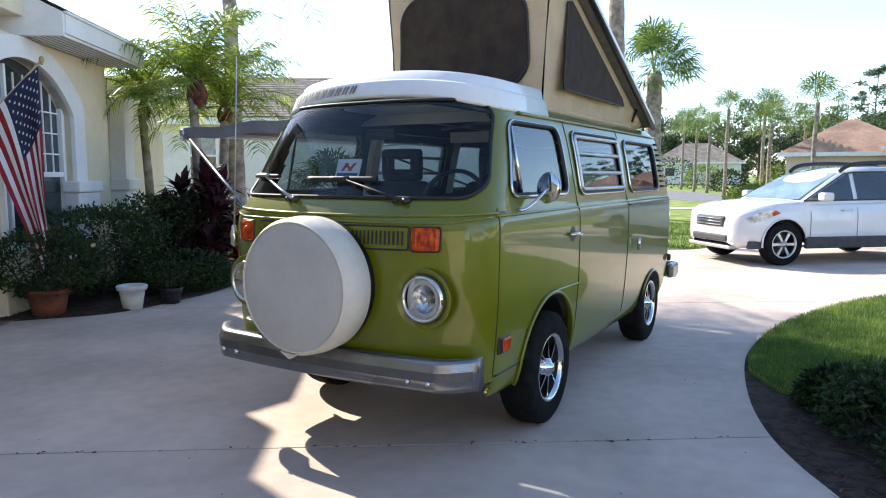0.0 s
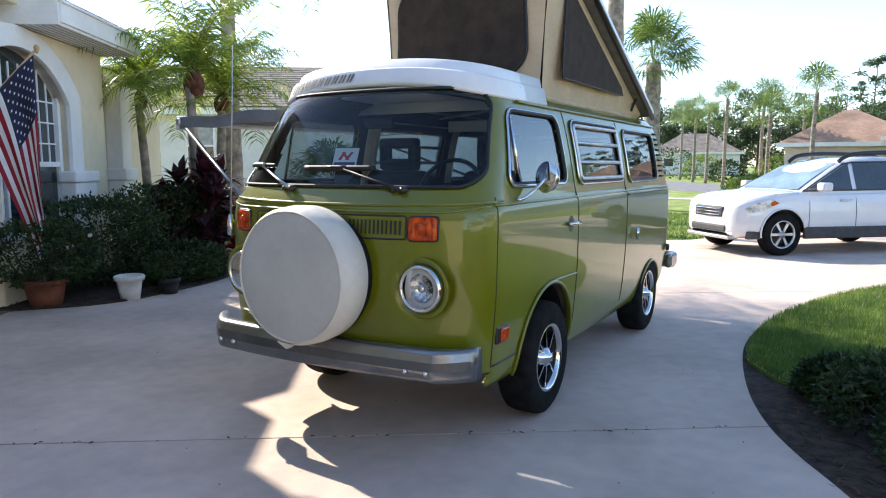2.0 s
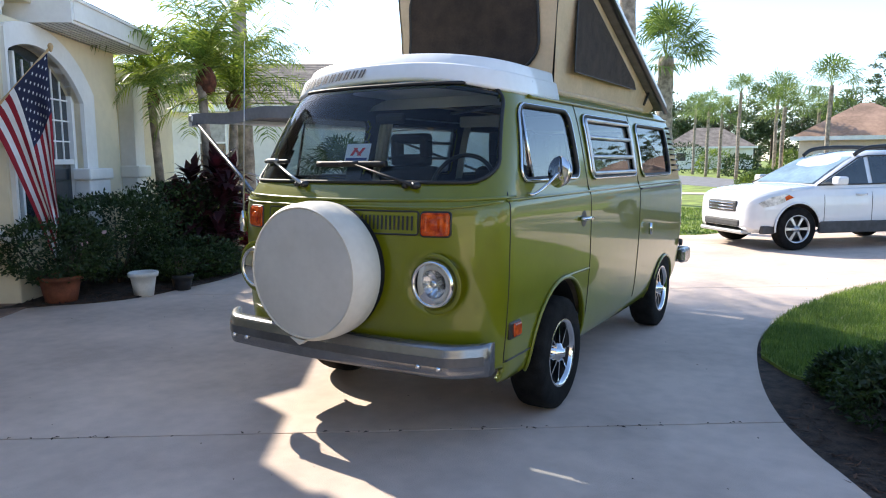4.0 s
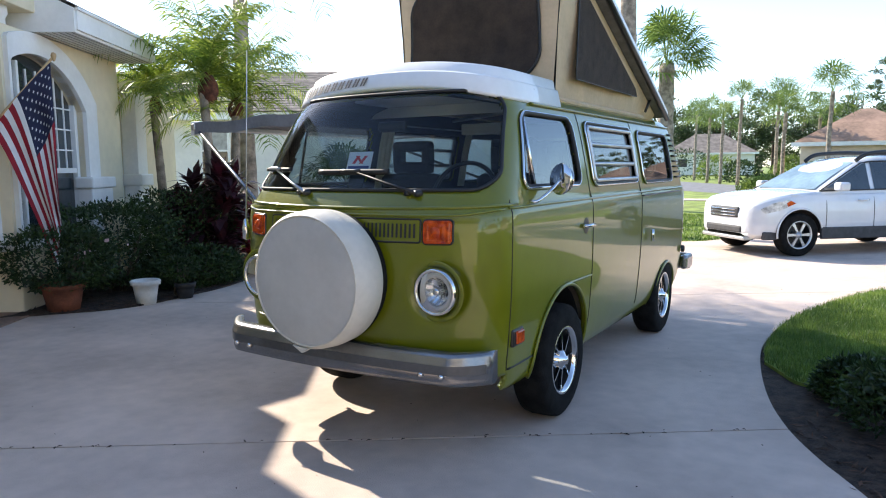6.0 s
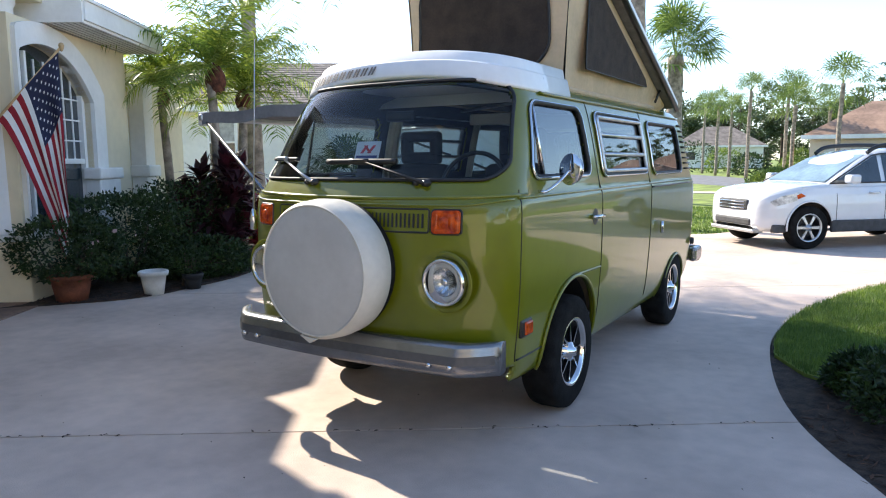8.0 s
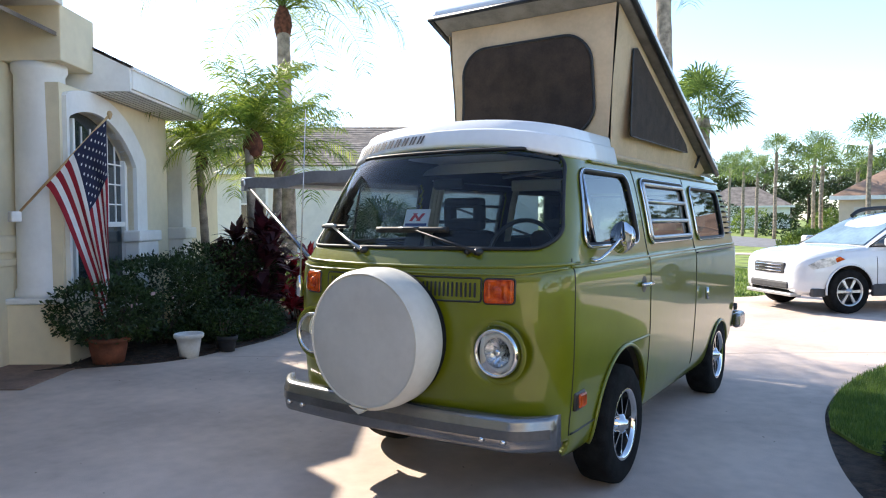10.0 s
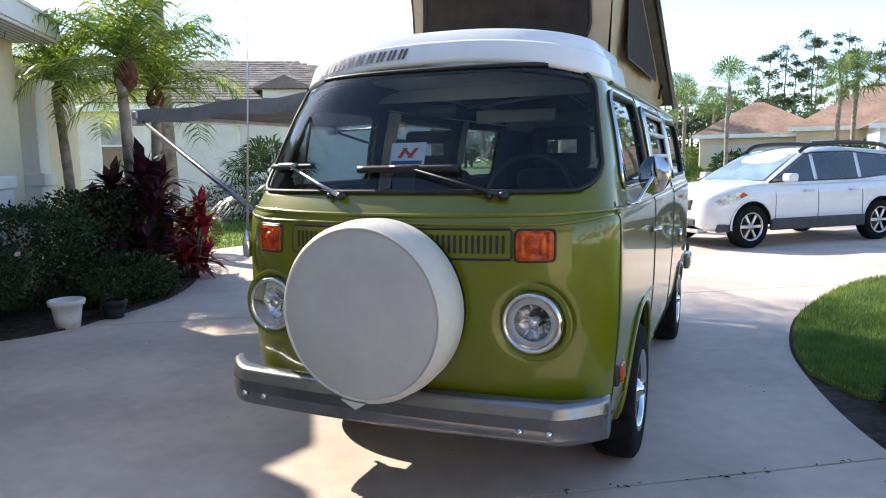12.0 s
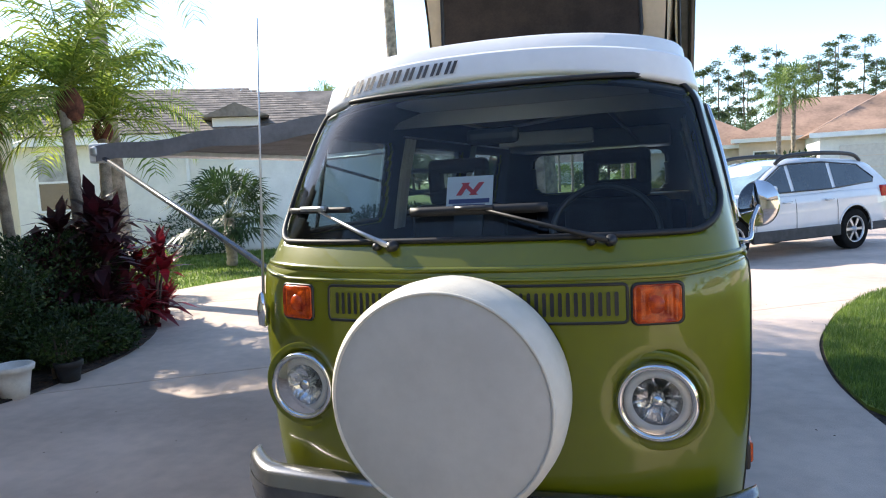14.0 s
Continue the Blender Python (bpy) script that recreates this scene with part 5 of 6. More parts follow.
for sg in (1, -1):
    S = lambda x, z: Vector((x, sg * (cabin_w(x, z) + 0.006), z))
    for nm, L in (("side_window", [(-0.42, 1.05), (-1.30, 1.06), (-1.32, 1.48), (-1.24, 1.46), (-0.80, 1.24)]), ("side_window", [(-1.38, 1.06), (-2.26, 1.07), (-2.30, 1.50), (-1.40, 1.49)]), ("side_window", [(-2.34, 1.07), (-3.32, 1.14), (-3.36, 1.20), (-3.04, 1.42), (-2.38, 1.49)])):
        part(nm, patch(dense(L, 0.1), S, 4), CAR_GLASS, suv, "dark side glass")
    part("window_trim", tube([S(x, z) for x, z in ((-0.36, 1.04), (-1.1, 1.05), (-2.2, 1.06), (-3.3, 1.13), (-3.36, 1.2), (-3.03, 1.44), (-2.2, 1.515), (-1.4, 1.505), (-1.22, 1.475), (-0.78, 1.25), (-0.36, 1.04))], 0.012, 6), BLACK, suv)
    part("cladding", box(-2.36, -0.38, *sorted((sg * 0.86, sg * 0.925)), 0.27, 0.46, 0.02), CLADDING, suv)
    part("cladding", box(-3.72, -3.13, *sorted((sg * 0.80, sg * 0.885)), 0.30, 0.44, 0.02), CLADDING, suv)
    part("cladding", box(0.38, 0.60, *sorted((sg * 0.76, sg * 0.865)), 0.27, 0.40, 0.02), CLADDING, suv)
    for cx in (0.0, -2.74):
        part("arch_lip", tube([(cx + 0.405 * math.cos(a), sg * 0.900, 0.36 + 0.405 * math.sin(a)) for a in np.linspace(-0.15, math.pi + 0.15, 24)], 0.016, 6), SUV_WHITE, suv)
        well = lathe([(0.41, 0.0), (0.41, 0.88)], 24, 'y', at=(cx, 0, 0.36))
        bmesh.ops.delete(well, geom=[v for v in well.verts if v.co.z < 0.28], context='VERTS')
        if sg < 0:
            bmesh.ops.scale(well, vec=(1, -1, 1), verts=well.verts[:])
        part("wheel_housing", well, RUBBER, suv)
        wheel("wheel", "silver six-spoke alloy rim", 0.345, 0.22, 0.225, 6, pose(cx, sg * 0.79, 0.345, 0, 0, sg * 90), suv, ALUMINIUM)
    rail = part("roof_rail", tube(smooth_line([(-1.2, sg * 0.60, 1.52), (-1.45, sg * 0.615, 1.635), (-2.2, sg * 0.62, 1.665), (-3.0, sg * 0.60, 1.62), (-3.25, sg * 0.585, 1.50)], 6), 0.028, 8, flat=1.3), BLACK, suv, "black roof rail")
    mir = part("mirror", box(-0.74, -0.55, *sorted((sg * 0.90, sg * 1.08)), 1.04, 1.18, 0.04, 3), SUV_WHITE, suv, "white door mirror")
    for hx in (-1.12, -2.08):
        part("door_handle", tube([(hx - 0.10, sg * 0.915, 0.89), (hx - 0.05, sg * 0.935, 0.89), (hx + 0.05, sg * 0.935, 0.89), (hx + 0.10, sg * 0.915, 0.89)], 0.016, 8), SUV_WHITE, suv)
    for gx in (-0.46, -1.34, -2.30):
        part("door_gap", tube([(gx, sg * 0.9075, z) for z in (0.46, 0.6, 0.75)] + [(gx, sg * 0.897, 0.85), (gx, sg * 0.868, 0.95)], 0.004, 4), BLACK, suv)
    L = [(0.08, 0.85), (0.34, 0.75), (0.58, 0.69), (0.64, 0.76), (0.50, 0.85), (0.22, 0.91)]
    lampz = lambda x, z: Vector((x, sg * (spline(HW, x) + 0.004), z))
    part("headlamp", patch(dense(L, 0.08), lampz, 3), mat("headlamp_lens", (0.62, 0.62, 0.60), 0.08, scale=14, vary=0.25, coat=1.0), suv, "clear swept-back headlamp")
    part("indicator", patch([(0.10, 0.85), (0.24, 0.80), (0.26, 0.86), (0.19, 0.895)], lambda x, z: lampz(x, z) + Vector((0, sg * 0.004, 0)), 2), AMBER, suv)
    part("fog_lamp", lathe([(0.0, 0.77), (0.05, 0.765), (0.06, 0.73)], 16, 'x', at=(-0.06, sg * 0.66, 0.43)), mat("fog_lens", (0.5, 0.5, 0.5), 0.1), suv)
    part("tail_lamp", box(-3.80, -3.45, *sorted((sg * 0.72, sg * 0.862)), 0.86, 1.06, 0.03), RED_LENS, suv)
part("windscreen", patch(dense([(-0.72, 1.05), (0.72, 1.05), (0.58, 1.48), (-0.58, 1.48)], 0.1), lambda y, z: Vector((float(np.interp(z, [1.0, 1.27, 1.50], [-0.28, -0.75, -1.22])) + 0.012, y, z + 0.014)), 4), SCREEN_GLASS, suv)
part("grille", box(0.66, 0.785, -0.40, 0.40, 0.60, 0.78, 0.03), CLADDING, suv)
for z in (0.64, 0.69, 0.74):
    part("grille_bar", tube([(0.785, -0.34, z), (0.80, 0, z), (0.785, 0.34, z)], 0.010, 6), CHROME, suv)
part("lower_intake", box(0.66, 0.79, -0.50, 0.50, 0.36, 0.48, 0.03), CLADDING, suv)
part("bumper_guard", box(0.60, 0.80, -0.60, 0.60, 0.25, 0.31, 0.02), ALUMINIUM, suv)


# ---- plants ----
def leaf_cloud(points, size, rng, aspect=0.45, up=0.3):
    """Small folded leaves at given places with random turns."""
    V, F = [], []
    for p, nrm in points:
        L = size * rng.uniform(0.6, 1.35)
        d = Vector((rng.gauss(0, 1), rng.gauss(0, 1), rng.gauss(up, 0.8))) + Vector(nrm) * 0.8
        d.normalize()
        s = d.orthogonal().normalized()
        s = Matrix.Rotation(rng.uniform(0, 6.28), 3, d) @ s
        w, i, p = s * L * aspect, len(V), Vector(p)
        V += [p, p + d * L * .5 + w * .5 + s.cross(d) * L * .08, p + d * L, p + d * L * .5 - w * .5 + s.cross(d) * L * .08]
        F.append((i, i + 1, i + 2, i + 3))
    return V, F


def pinnate(name, label, base, nut, trunk_r, crown_r, n_fronds, seed, group="palms by the house", boot=(0.14, 0.28), droop=1.0, leaf=PALM_LEAF, lean=0.0, rise=1.0):
    """Feather palm: ringed trunk, fibrous boot, arching fronds with two rows of leaflets."""
    rg = random.Random(seed)
    ob = thing(name, label, "palm tree", group=group)
    base, nut = Vector(base), Vector(nut)
    pts, rs = [], []
    for k in range(25):
        t = k / 24
        p = base.lerp(nut, t) + Vector((math.sin(t * 3.1), math.cos(t * 2.3) - 1, 0)) * lean
        pts.append(p), rs.append(trunk_r * (1.25 - 0.35 * t) * (1 + 0.05 * (k % 2)))
    part("trunk", tube(pts, rs, 14), TRUNK, ob, "grey ringed trunk")
    br, bh = boot
    part("crown_boot", lathe([(trunk_r * .9, -bh * .55), (br * .8, -bh * .4), (br, -bh * .05), (br * .92, bh * .25), (br * .5, bh * .6), (0.02, bh * .8)], 18, at=nut), BOOT, ob, "rust-brown fibrous crown shaft")
    V, F = [], []
    stems = bmesh.new()
    for f in range(n_fronds):
        az, el = f * 2.399 + rg.uniform(-.2, .2), radians(rg.uniform(-5, 85) if f % 3 else rg.uniform(40, 88))
        L = crown_r * rg.uniform(0.85, 1.15)
        h = Vector((math.cos(az), math.sin(az), 0))
        p, line, e = nut + Vector((0, 0, bh * .5 * rise)), [], el
        for k in range(15):
            line.append(p.copy())
            p = p + (h * math.cos(e) + Vector((0, 0, math.sin(e)))) * (L / 14)
            e -= droop * (0.05 + 0.13 * (k / 14))
        tube(line, [0.014 * (1 - 0.8 * k / 14) for k in range(15)], 4, False, stems, False)
        nl = 38
        for k in range(3, nl):
            u = k / nl * 14
            i0 = min(int(u), 13)
            q = line[i0].lerp(line[i0 + 1], u - i0)
            d = (line[i0 + 1] - line[i0]).normalized()
            side_v = d.cross(Vector((0, 0, 1)))
            side_v = side_v.normalized() if side_v.length > 1e-3 else Vector((1, 0, 0))
            ll = L * 0.29 * math.sin(math.pi * (0.12 + 0.82 * k / nl)) ** 0.7
            for sg in (1, -1):
                v = (side_v * sg * 0.85 + d * 0.55 + Vector((0, 0, rg.uniform(-0.25, 0.30)))).normalized()
                w = d * 0.011
                i = len(V)
                m = q + v * ll * 0.55
                t = q + v * ll + Vector((0, 0, -ll * rg.uniform(0.15, 0.5)))
                V += [q - w * .5, q + w * .5, m + w, m - w, t]
                F += [(i, i + 1, i + 2, i + 3), (i + 3, i + 2, i + 4)]
    part("rachis", stems, leaf, ob)
    mesh_from("crown", V, F, leaf, ob, "feathery green crown")
    return ob


def fan_palm(name, label, base, top, trunk_r, crown_r, n_fronds, seed, group="fan palms", blades_n=20, leaf=SABAL_LEAF):
    rg = random.Random(seed)
    ob = thing(name, label, "palm tree", group=group)
    base, top = Vector(base), Vector(top)
    pts = [base.lerp(top, k / 16) + Vector((math.sin(k * .5) * .02, 0, 0)) for k in range(17)]
    part("trunk", tube(pts, [trunk_r * (1.1 + 0.12 * (k % 2) - 0.12 * k / 16) for k in range(17)], 12), TRUNK, ob, "rough brown trunk")
    V, F = [], []
    for f in range(n_fronds):
        az, el = f * 2.399 + rg.uniform(-.3, .3), radians(rg.uniform(-35, 80))
        h = Vector((math.cos(az) * math.cos(el), math.sin(az) * math.cos(el), math.sin(el)))
        s = h.cross(Vector((0, 0, 1))).normalized()
        n = s.cross(h)
        hub = top + h * crown_r * rg.uniform(0.42, 0.60)
        i = len(V)
        V += [top - s * .015, top + s * .015, hub + s * .012, hub - s * .012]
        F.append((i, i + 1, i + 2, i + 3))
        for b in range(blades_n):
            a = radians(-115 + 230 * b / (blades_n - 1))
            d = (h * math.cos(a) + s * math.sin(a) + n * 0.18 * math.cos(a * 2)).normalized()
            L = crown_r * rg.uniform(0.42, 0.55) * (0.75 + 0.25 * math.cos(a))
            w = d.cross(n).normalized() * L * 0.036
            i = len(V)
            V += [hub, hub + d * L * .6 + w + n * .01, hub + d * L + Vector((0, 0, -L * .30)), hub + d * L * .6 - w]
            F.append((i, i + 1, i + 2, i + 3))
    mesh_from("crown", V, F, leaf, ob, "spiky fan-leaved green crown")
    return ob


def shrub(name, label, centre, radii, n, size, leaf, seed, category="shrub", boxy=2.0, group="", twigs=True):
    """Leaves on and under the surface of a lumpy form, over a few stems."""
    rg = random.Random(seed)
    ob = thing(name, label, category, group=group)
    c, pts = Vector(centre), []
    for _ in range(n):
        d = Vector((rg.gauss(0, 1), rg.gauss(0, 1), rg.gauss(0, 1))).normalized()
        k = (abs(d.x) ** boxy + abs(d.y) ** boxy + abs(d.z) ** boxy) ** (-1 / boxy)
        q = d * k * (rg.uniform(0.55, 1.0) ** 0.5) * (0.93 + 0.16 * noise.noise(d * 3 + c))
        p = c + Vector((q.x * radii[0], q.y * radii[1], q.z * radii[2]))
        if p.z > 0.02:
            pts.append((p, d))
    V, F = leaf_cloud(pts, size, rg)
    mesh_from("foliage", V, F, leaf, ob)
    if twigs:
        bm = bmesh.new()
        for k in range(7):
            a = rg.uniform(0, 6.28)
            e = c + Vector((math.cos(a) * radii[0] * .6, math.sin(a) * radii[1] * .6, radii[2] * rg.uniform(-.1, .6)))
            tube([(c.x + math.cos(a) * .05, c.y + math.sin(a) * .05, 0.0), (c.x + e.x) / 2 * Vector((1, 0, 0)) + Vector((0, (c.y + e.y) / 2, e.z * .45)), e], [0.02, 0.014, 0.005], 5, False, bm)
        part("stem", bm, BARK, ob)
    return ob


def cordyline(name, label, centre, h, n_heads, seed, leaf, spread=0.4, blade=0.42):
    rg = random.Random(seed)
    ob = thing(name, label, "cordyline", group="cordylines in the bed")
    V, F, c = [], [], Vector(centre)
    for k in range(n_heads):
        a, r = rg.uniform(0, 6.28), spread * rg.uniform(0.1, 1) ** .5
        hz = h * rg.uniform(0.35, 1.0) if k else h
        top = c + Vector((math.cos(a) * r, math.sin(a) * r, hz - blade * .6))
        bm = bmesh.new()
        tube([c + Vector((math.cos(a) * r * .3, math.sin(a) * r * .3, 0)), top], [0.018, 0.012], 5, False, bm)
        part("stem", bm, BARK, ob)
        for b in range(26):
            az, el = b * 2.399, radians(rg.uniform(-10, 82))
            d = Vector((math.cos(az) * math.cos(el), math.sin(az) * math.cos(el), math.sin(el)))
            s = d.cross(Vector((0, 0, 1))).normalized()
            L, i = blade * rg.uniform(0.7, 1.1), len(V)
            p = top + Vector((0, 0, -0.16 * rg.random()))
            w = s * L * 0.12
            V += [p - w * .3, p + w * .3, p + d * L * .5 + w, p + d * L * .5 - w, p + d * L + Vector((0, 0, -L * .22))]
            F += [(i, i + 1, i + 2, i + 3), (i + 3, i + 2, i + 4)]
    mesh_from("foliage", V, F, leaf, ob)
    return ob


pinnate("date_palm", "slender feather palm with a rust-brown boot in the mulch bed", (-6.08, 4.15, 0), (-5.95, 4.14, 2.60), 0.066, 1.45, 27, 11, boot=(0.15, 0.34), lean=0.05)
pinnate("date_palm", "slim feather palm close to the house wall", (-7.22, 4.25, 0), (-7.28, 4.23, 2.45), 0.060, 1.05, 24, 12, boot=(0.10, 0.24), lean=0.03)
pinnate("date_palm", "feather palm with a leaning trunk behind the red cordylines", (-6.048, 4.578, 0), (-6.528, 5.157, 2.421), 0.072, 1.45, 27, 13, boot=(0.13, 0.26))
pinnate("queen_palm", "tall queen palm with a straight grey trunk", (-7.272, 6.073, 0), (-7.649, 6.352, 5.15), 0.13, 2.6, 30, 14, boot=(0.17, 0.5), droop=1.4)
pinnate("queen_palm", "tall queen palm rising behind the driveway", (-2.35, 12.626, 0), (-2.532, 12.625, 7.828), 0.16, 2.8, 30, 15, boot=(0.2, 0.6), droop=1.4)
pinnate("queen_palm", "tall queen palm beyond the lawn", (-7.481, 17.344, 0), (-7.531, 17.344, 9.27), 0.15, 2.8, 26, 16, boot=(0.2, 0.6), droop=1.4)
fan_palm("sabal_palm", "sturdy cabbage palm with a shaggy trunk behind the drive", (-3.738, 21.289, 0), (-3.84, 21.289, 4.841), 0.24, 2.0, 40, 17)
fan_palm("sabal_palm", "cabbage palm seen over the neighbouring roof", (-15.399, 27.469, 0), (-15.45, 27.468, 5.15), 0.2, 1.5, 34, 18)
fan_palm("fan_palm", "low spiky fan palm against the pale wall", (-8.524, 10.325, 0), (-8.524, 10.325, 1), 0.10, 1.35, 44, 19, leaf=HEDGE)

bedz = 0.0
shrub("hedge", "clipped dark green hedge below the arched window", hp(-3.1, 5.15, 0.55), (0.55, 0.75, 0.52), 7000, 0.055, HEDGE, 21, "hedge", 5.0, "hedges")
shrub("hedge", "clipped dark green hedge along the bed", hp(-2.75, 6.55, 0.62), (0.6, 0.75, 0.58), 7000, 0.055, HEDGE, 22, "hedge", 5.0, "hedges")
# sunlight on this hedge is put into its leaf colour, HEDGE_LIGHT
shrub("hedge", "hedge at the foot of the palms, paler leaf colour for sunlight", hp(-2.9, 8.3, 0.55), (0.6, 0.9, 0.5), 6000, 0.06, HEDGE_LIGHT, 23, "hedge", 4.0, "hedges")
shrub("shrub", "low green shrub in front of the hedge", hp(-2.35, 5.6, 0.22), (0.55, 0.8, 0.30), 5000, 0.05, HEDGE, 24)
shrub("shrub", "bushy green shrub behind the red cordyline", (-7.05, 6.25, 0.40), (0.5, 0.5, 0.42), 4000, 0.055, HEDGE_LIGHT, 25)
shrub("shrub", "low plants spreading over the mulch", (-5.028, 3.035, 0.14), (0.55, 0.75, 0.22), 4000, 0.05, HEDGE, 26)
shrub("hedge", "dark clipped hedge beside the neighbouring wall", (-11.6, 13.2, 0.5), (1.3, 0.9, 0.55), 6000, 0.08, HEDGE, 27, "hedge", 5.0, "hedges")
shrub("shrub", "dark hedge by the garage of the neighbouring house", (-5.953, 13.964, 0.5), (1.6, 0.8, 0.55), 5000, 0.08, HEDGE, 28, "hedge", 4.0, "hedges")
for k, (x, y, r, h) in enumerate(((2.62, 1.72, 0.46, 0.30), (2.95, 1.15, 0.48, 0.28), (3.35, 2.1, 0.7, 0.36), (3.7, 1.2, 0.6, 0.32), (2.3, 2.12, 0.27, 0.19), (3.35, 0.5, 0.45, 0.26), (4.6, 2.3, 0.8, 0.36))):
    shrub("shrub", "low dark spreading shrub on the mulch beside the lawn", (x, y, h * 0.45), (r, r * 0.85, h), 3800, 0.045, HEDGE, 130 + k, group="low shrubs on the island")
cordyline("cordyline", "dark burgundy cordyline clump in the bed", (-5.72, 3.86, 0), 1.74, 26, 31, CORDYLINE, 0.55, 0.50)
cordyline("cordyline", "bright red cordyline beside the drive", (-5.42, 4.5, 0), 1.22, 11, 32, CORDYLINE_RED, 0.30, 0.42)
cordyline("cordyline", "burgundy cordyline by the drive edge", (-5.522, 3.468, 0), 1.15, 10, 33, CORDYLINE, 0.4, 0.42)

# pots
def pot(name, label, at, r0, r1, h, m, rim=0.02):
    ob = part(name, lathe([(0.0, 0.0), (r0, 0.0), (r0 + (r1 - r0) * .5, h * .5), (r1 - 0.008, h - 0.05), (r1 + rim * .6, h - 0.05), (r1 + rim, h - 0.01), (r1 + rim * .4, h), (r1 - 0.015, h - 0.004), (r1 - 0.03, h - 0.06), (0.0, h - 0.06)], 36, at=at), m)
    return tagged(ob, label, "flower pot", "pots at the bed edge")
pot("flower_pot", "white plastic flower pot, empty, at the bed edge", (-4.44, 1.90, 0), 0.10, 0.142, 0.265, POT_WHITE)
pot("flower_pot", "small dark nursery pot with a leafy plant", (-4.37, 2.36, 0), 0.08, 0.11, 0.18, POT_DARK, 0.01)
pot("flower_pot", "wide terracotta pot holding a flowering bush", (-4.86, 1.22, 0), 0.15, 0.205, 0.29, TERRACOTTA)
shrub("potted_bush", "dark leafy bush with few pink flowers in the terracotta pot", (-4.994, 1.274, 0.55), (0.55, 0.60, 0.38), 6000, 0.05, HEDGE, 41, "bush", 2.2)
shrub("potted_plant", "fine green plant in the dark pot", (-4.489, 2.379, 0.3), (0.2, 0.22, 0.17), 1500, 0.045, HEDGE, 42, "plant", 2.0)
rg = random.Random(9)
V, F = leaf_cloud([((-4.62 + rg.uniform(-.3, .3), 1.5 + rg.uniform(-.3, .4), 0.62 + rg.uniform(-.2, .2)), (1, -1, 0)) for _ in range(9)], 0.045, rg, 0.9)
tagged(mesh_from("blossoms", V, F, FLOWER), "few pale pink blossoms on the bush", "flowers", kind="stuff")

# ---- flag on its pole ----
P0, P1 = Vector(hp(-4.0, 3.70, 1.50)), Vector(hp(-3.14, 3.98, 2.53))
flag = thing("flag", "red and white striped flag with starry navy canton", "flag")
part("pole", tube([P0, P1], 0.013, 8), WOOD, flag, "pale wooden pole")
part("finial", lathe([(0.0, -0.05), (0.012, -0.04), (0.02, -0.02), (0.028, 0.01), (0.02, 0.035), (0.0, 0.045)], 14, at=P1), WOOD, flag)
part("bracket", box(-0.05, 0.05, -0.05, 0.05, -0.05, 0.06, 0.015), WHITE_TRIM, flag).matrix_world = Matrix.Translation(P0)
d = (P0 - P1).normalized()
HOIST, FLY = 0.91, 1.52
dh = Vector((d.x, d.y, 0))


def flag_pt(u, v):
    """u along the hoist from the tip, v along the fly; the cloth hangs and gathers below the tip."""
    p = P1 + d * (0.05 + u * HOIST)
    shift = u * HOIST * 0.90 * v ** 0.8
    k = math.sqrt(max(0.0, (v * FLY) ** 2 - (shift * 0.62) ** 2))
    fold = 0.075 * math.sin(u * 13 + v * 1.5) * min(1, v * 1.3) + 0.02 * math.sin(v * 9 + u * 4)
    return p - dh * shift + Vector((0, 0, -k)) + hv(0.30, -0.9, 0) * fold


ns, nf = 13, 24
for s in range(ns):
    bm = bmesh.new()
    u0, u1 = s / ns, (s + 1) / ns
    v0 = 0.4 if s < 7 else 0.0
    rows = [[bm.verts.new(flag_pt(u0 + (u1 - u0) * j / 2, v0 + (1 - v0) * k / nf)) for j in range(3)] for k in range(nf + 1)]
    for A, B in zip(rows, rows[1:]):
        for j in range(2):
            bm.faces.new((A[j], A[j + 1], B[j + 1], B[j])).smooth = True
    part("stripe", bm, FLAG_RED if s % 2 == 0 else FLAG_WHITE, flag)
bm = bmesh.new()
rows = [[bm.verts.new(flag_pt(7 / ns * j / 10, 0.4 * k / 10)) for j in range(11)] for k in range(11)]
for A, B in zip(rows, rows[1:]):
    for j in range(10):
        bm.faces.new((A[j], A[j + 1], B[j + 1], B[j])).smooth = True
canton = part("canton", bm, FLAG_BLUE, flag, "navy corner with white stars")
off = hv(0.35, -0.9, 0).normalized() * 0.006
bm = bmesh.new()
for r in range(9):
    for c in range(6 if r % 2 == 0 else 5):
        u, v = (0.5 + r * 0.72) / ns, 0.4 * ((c + (0.5 if r % 2 == 0 else 1.0)) / 6)
        q = flag_pt(u, v) + off
        e1, e2 = (flag_pt(u + .01, v) - flag_pt(u, v)).normalized(), (flag_pt(u, v + .01) - flag_pt(u, v)).normalized()
        bm.faces.new([bm.verts.new(q + (e1 * math.cos(a) + e2 * math.sin(a)) * (0.017 if k % 2 == 0 else 0.008)) for k, a in enumerate(np.linspace(0, 2 * math.pi, 10, endpoint=False))])
part("stars", bm, FLAG_WHITE, canton)["kind"] = "stuff"


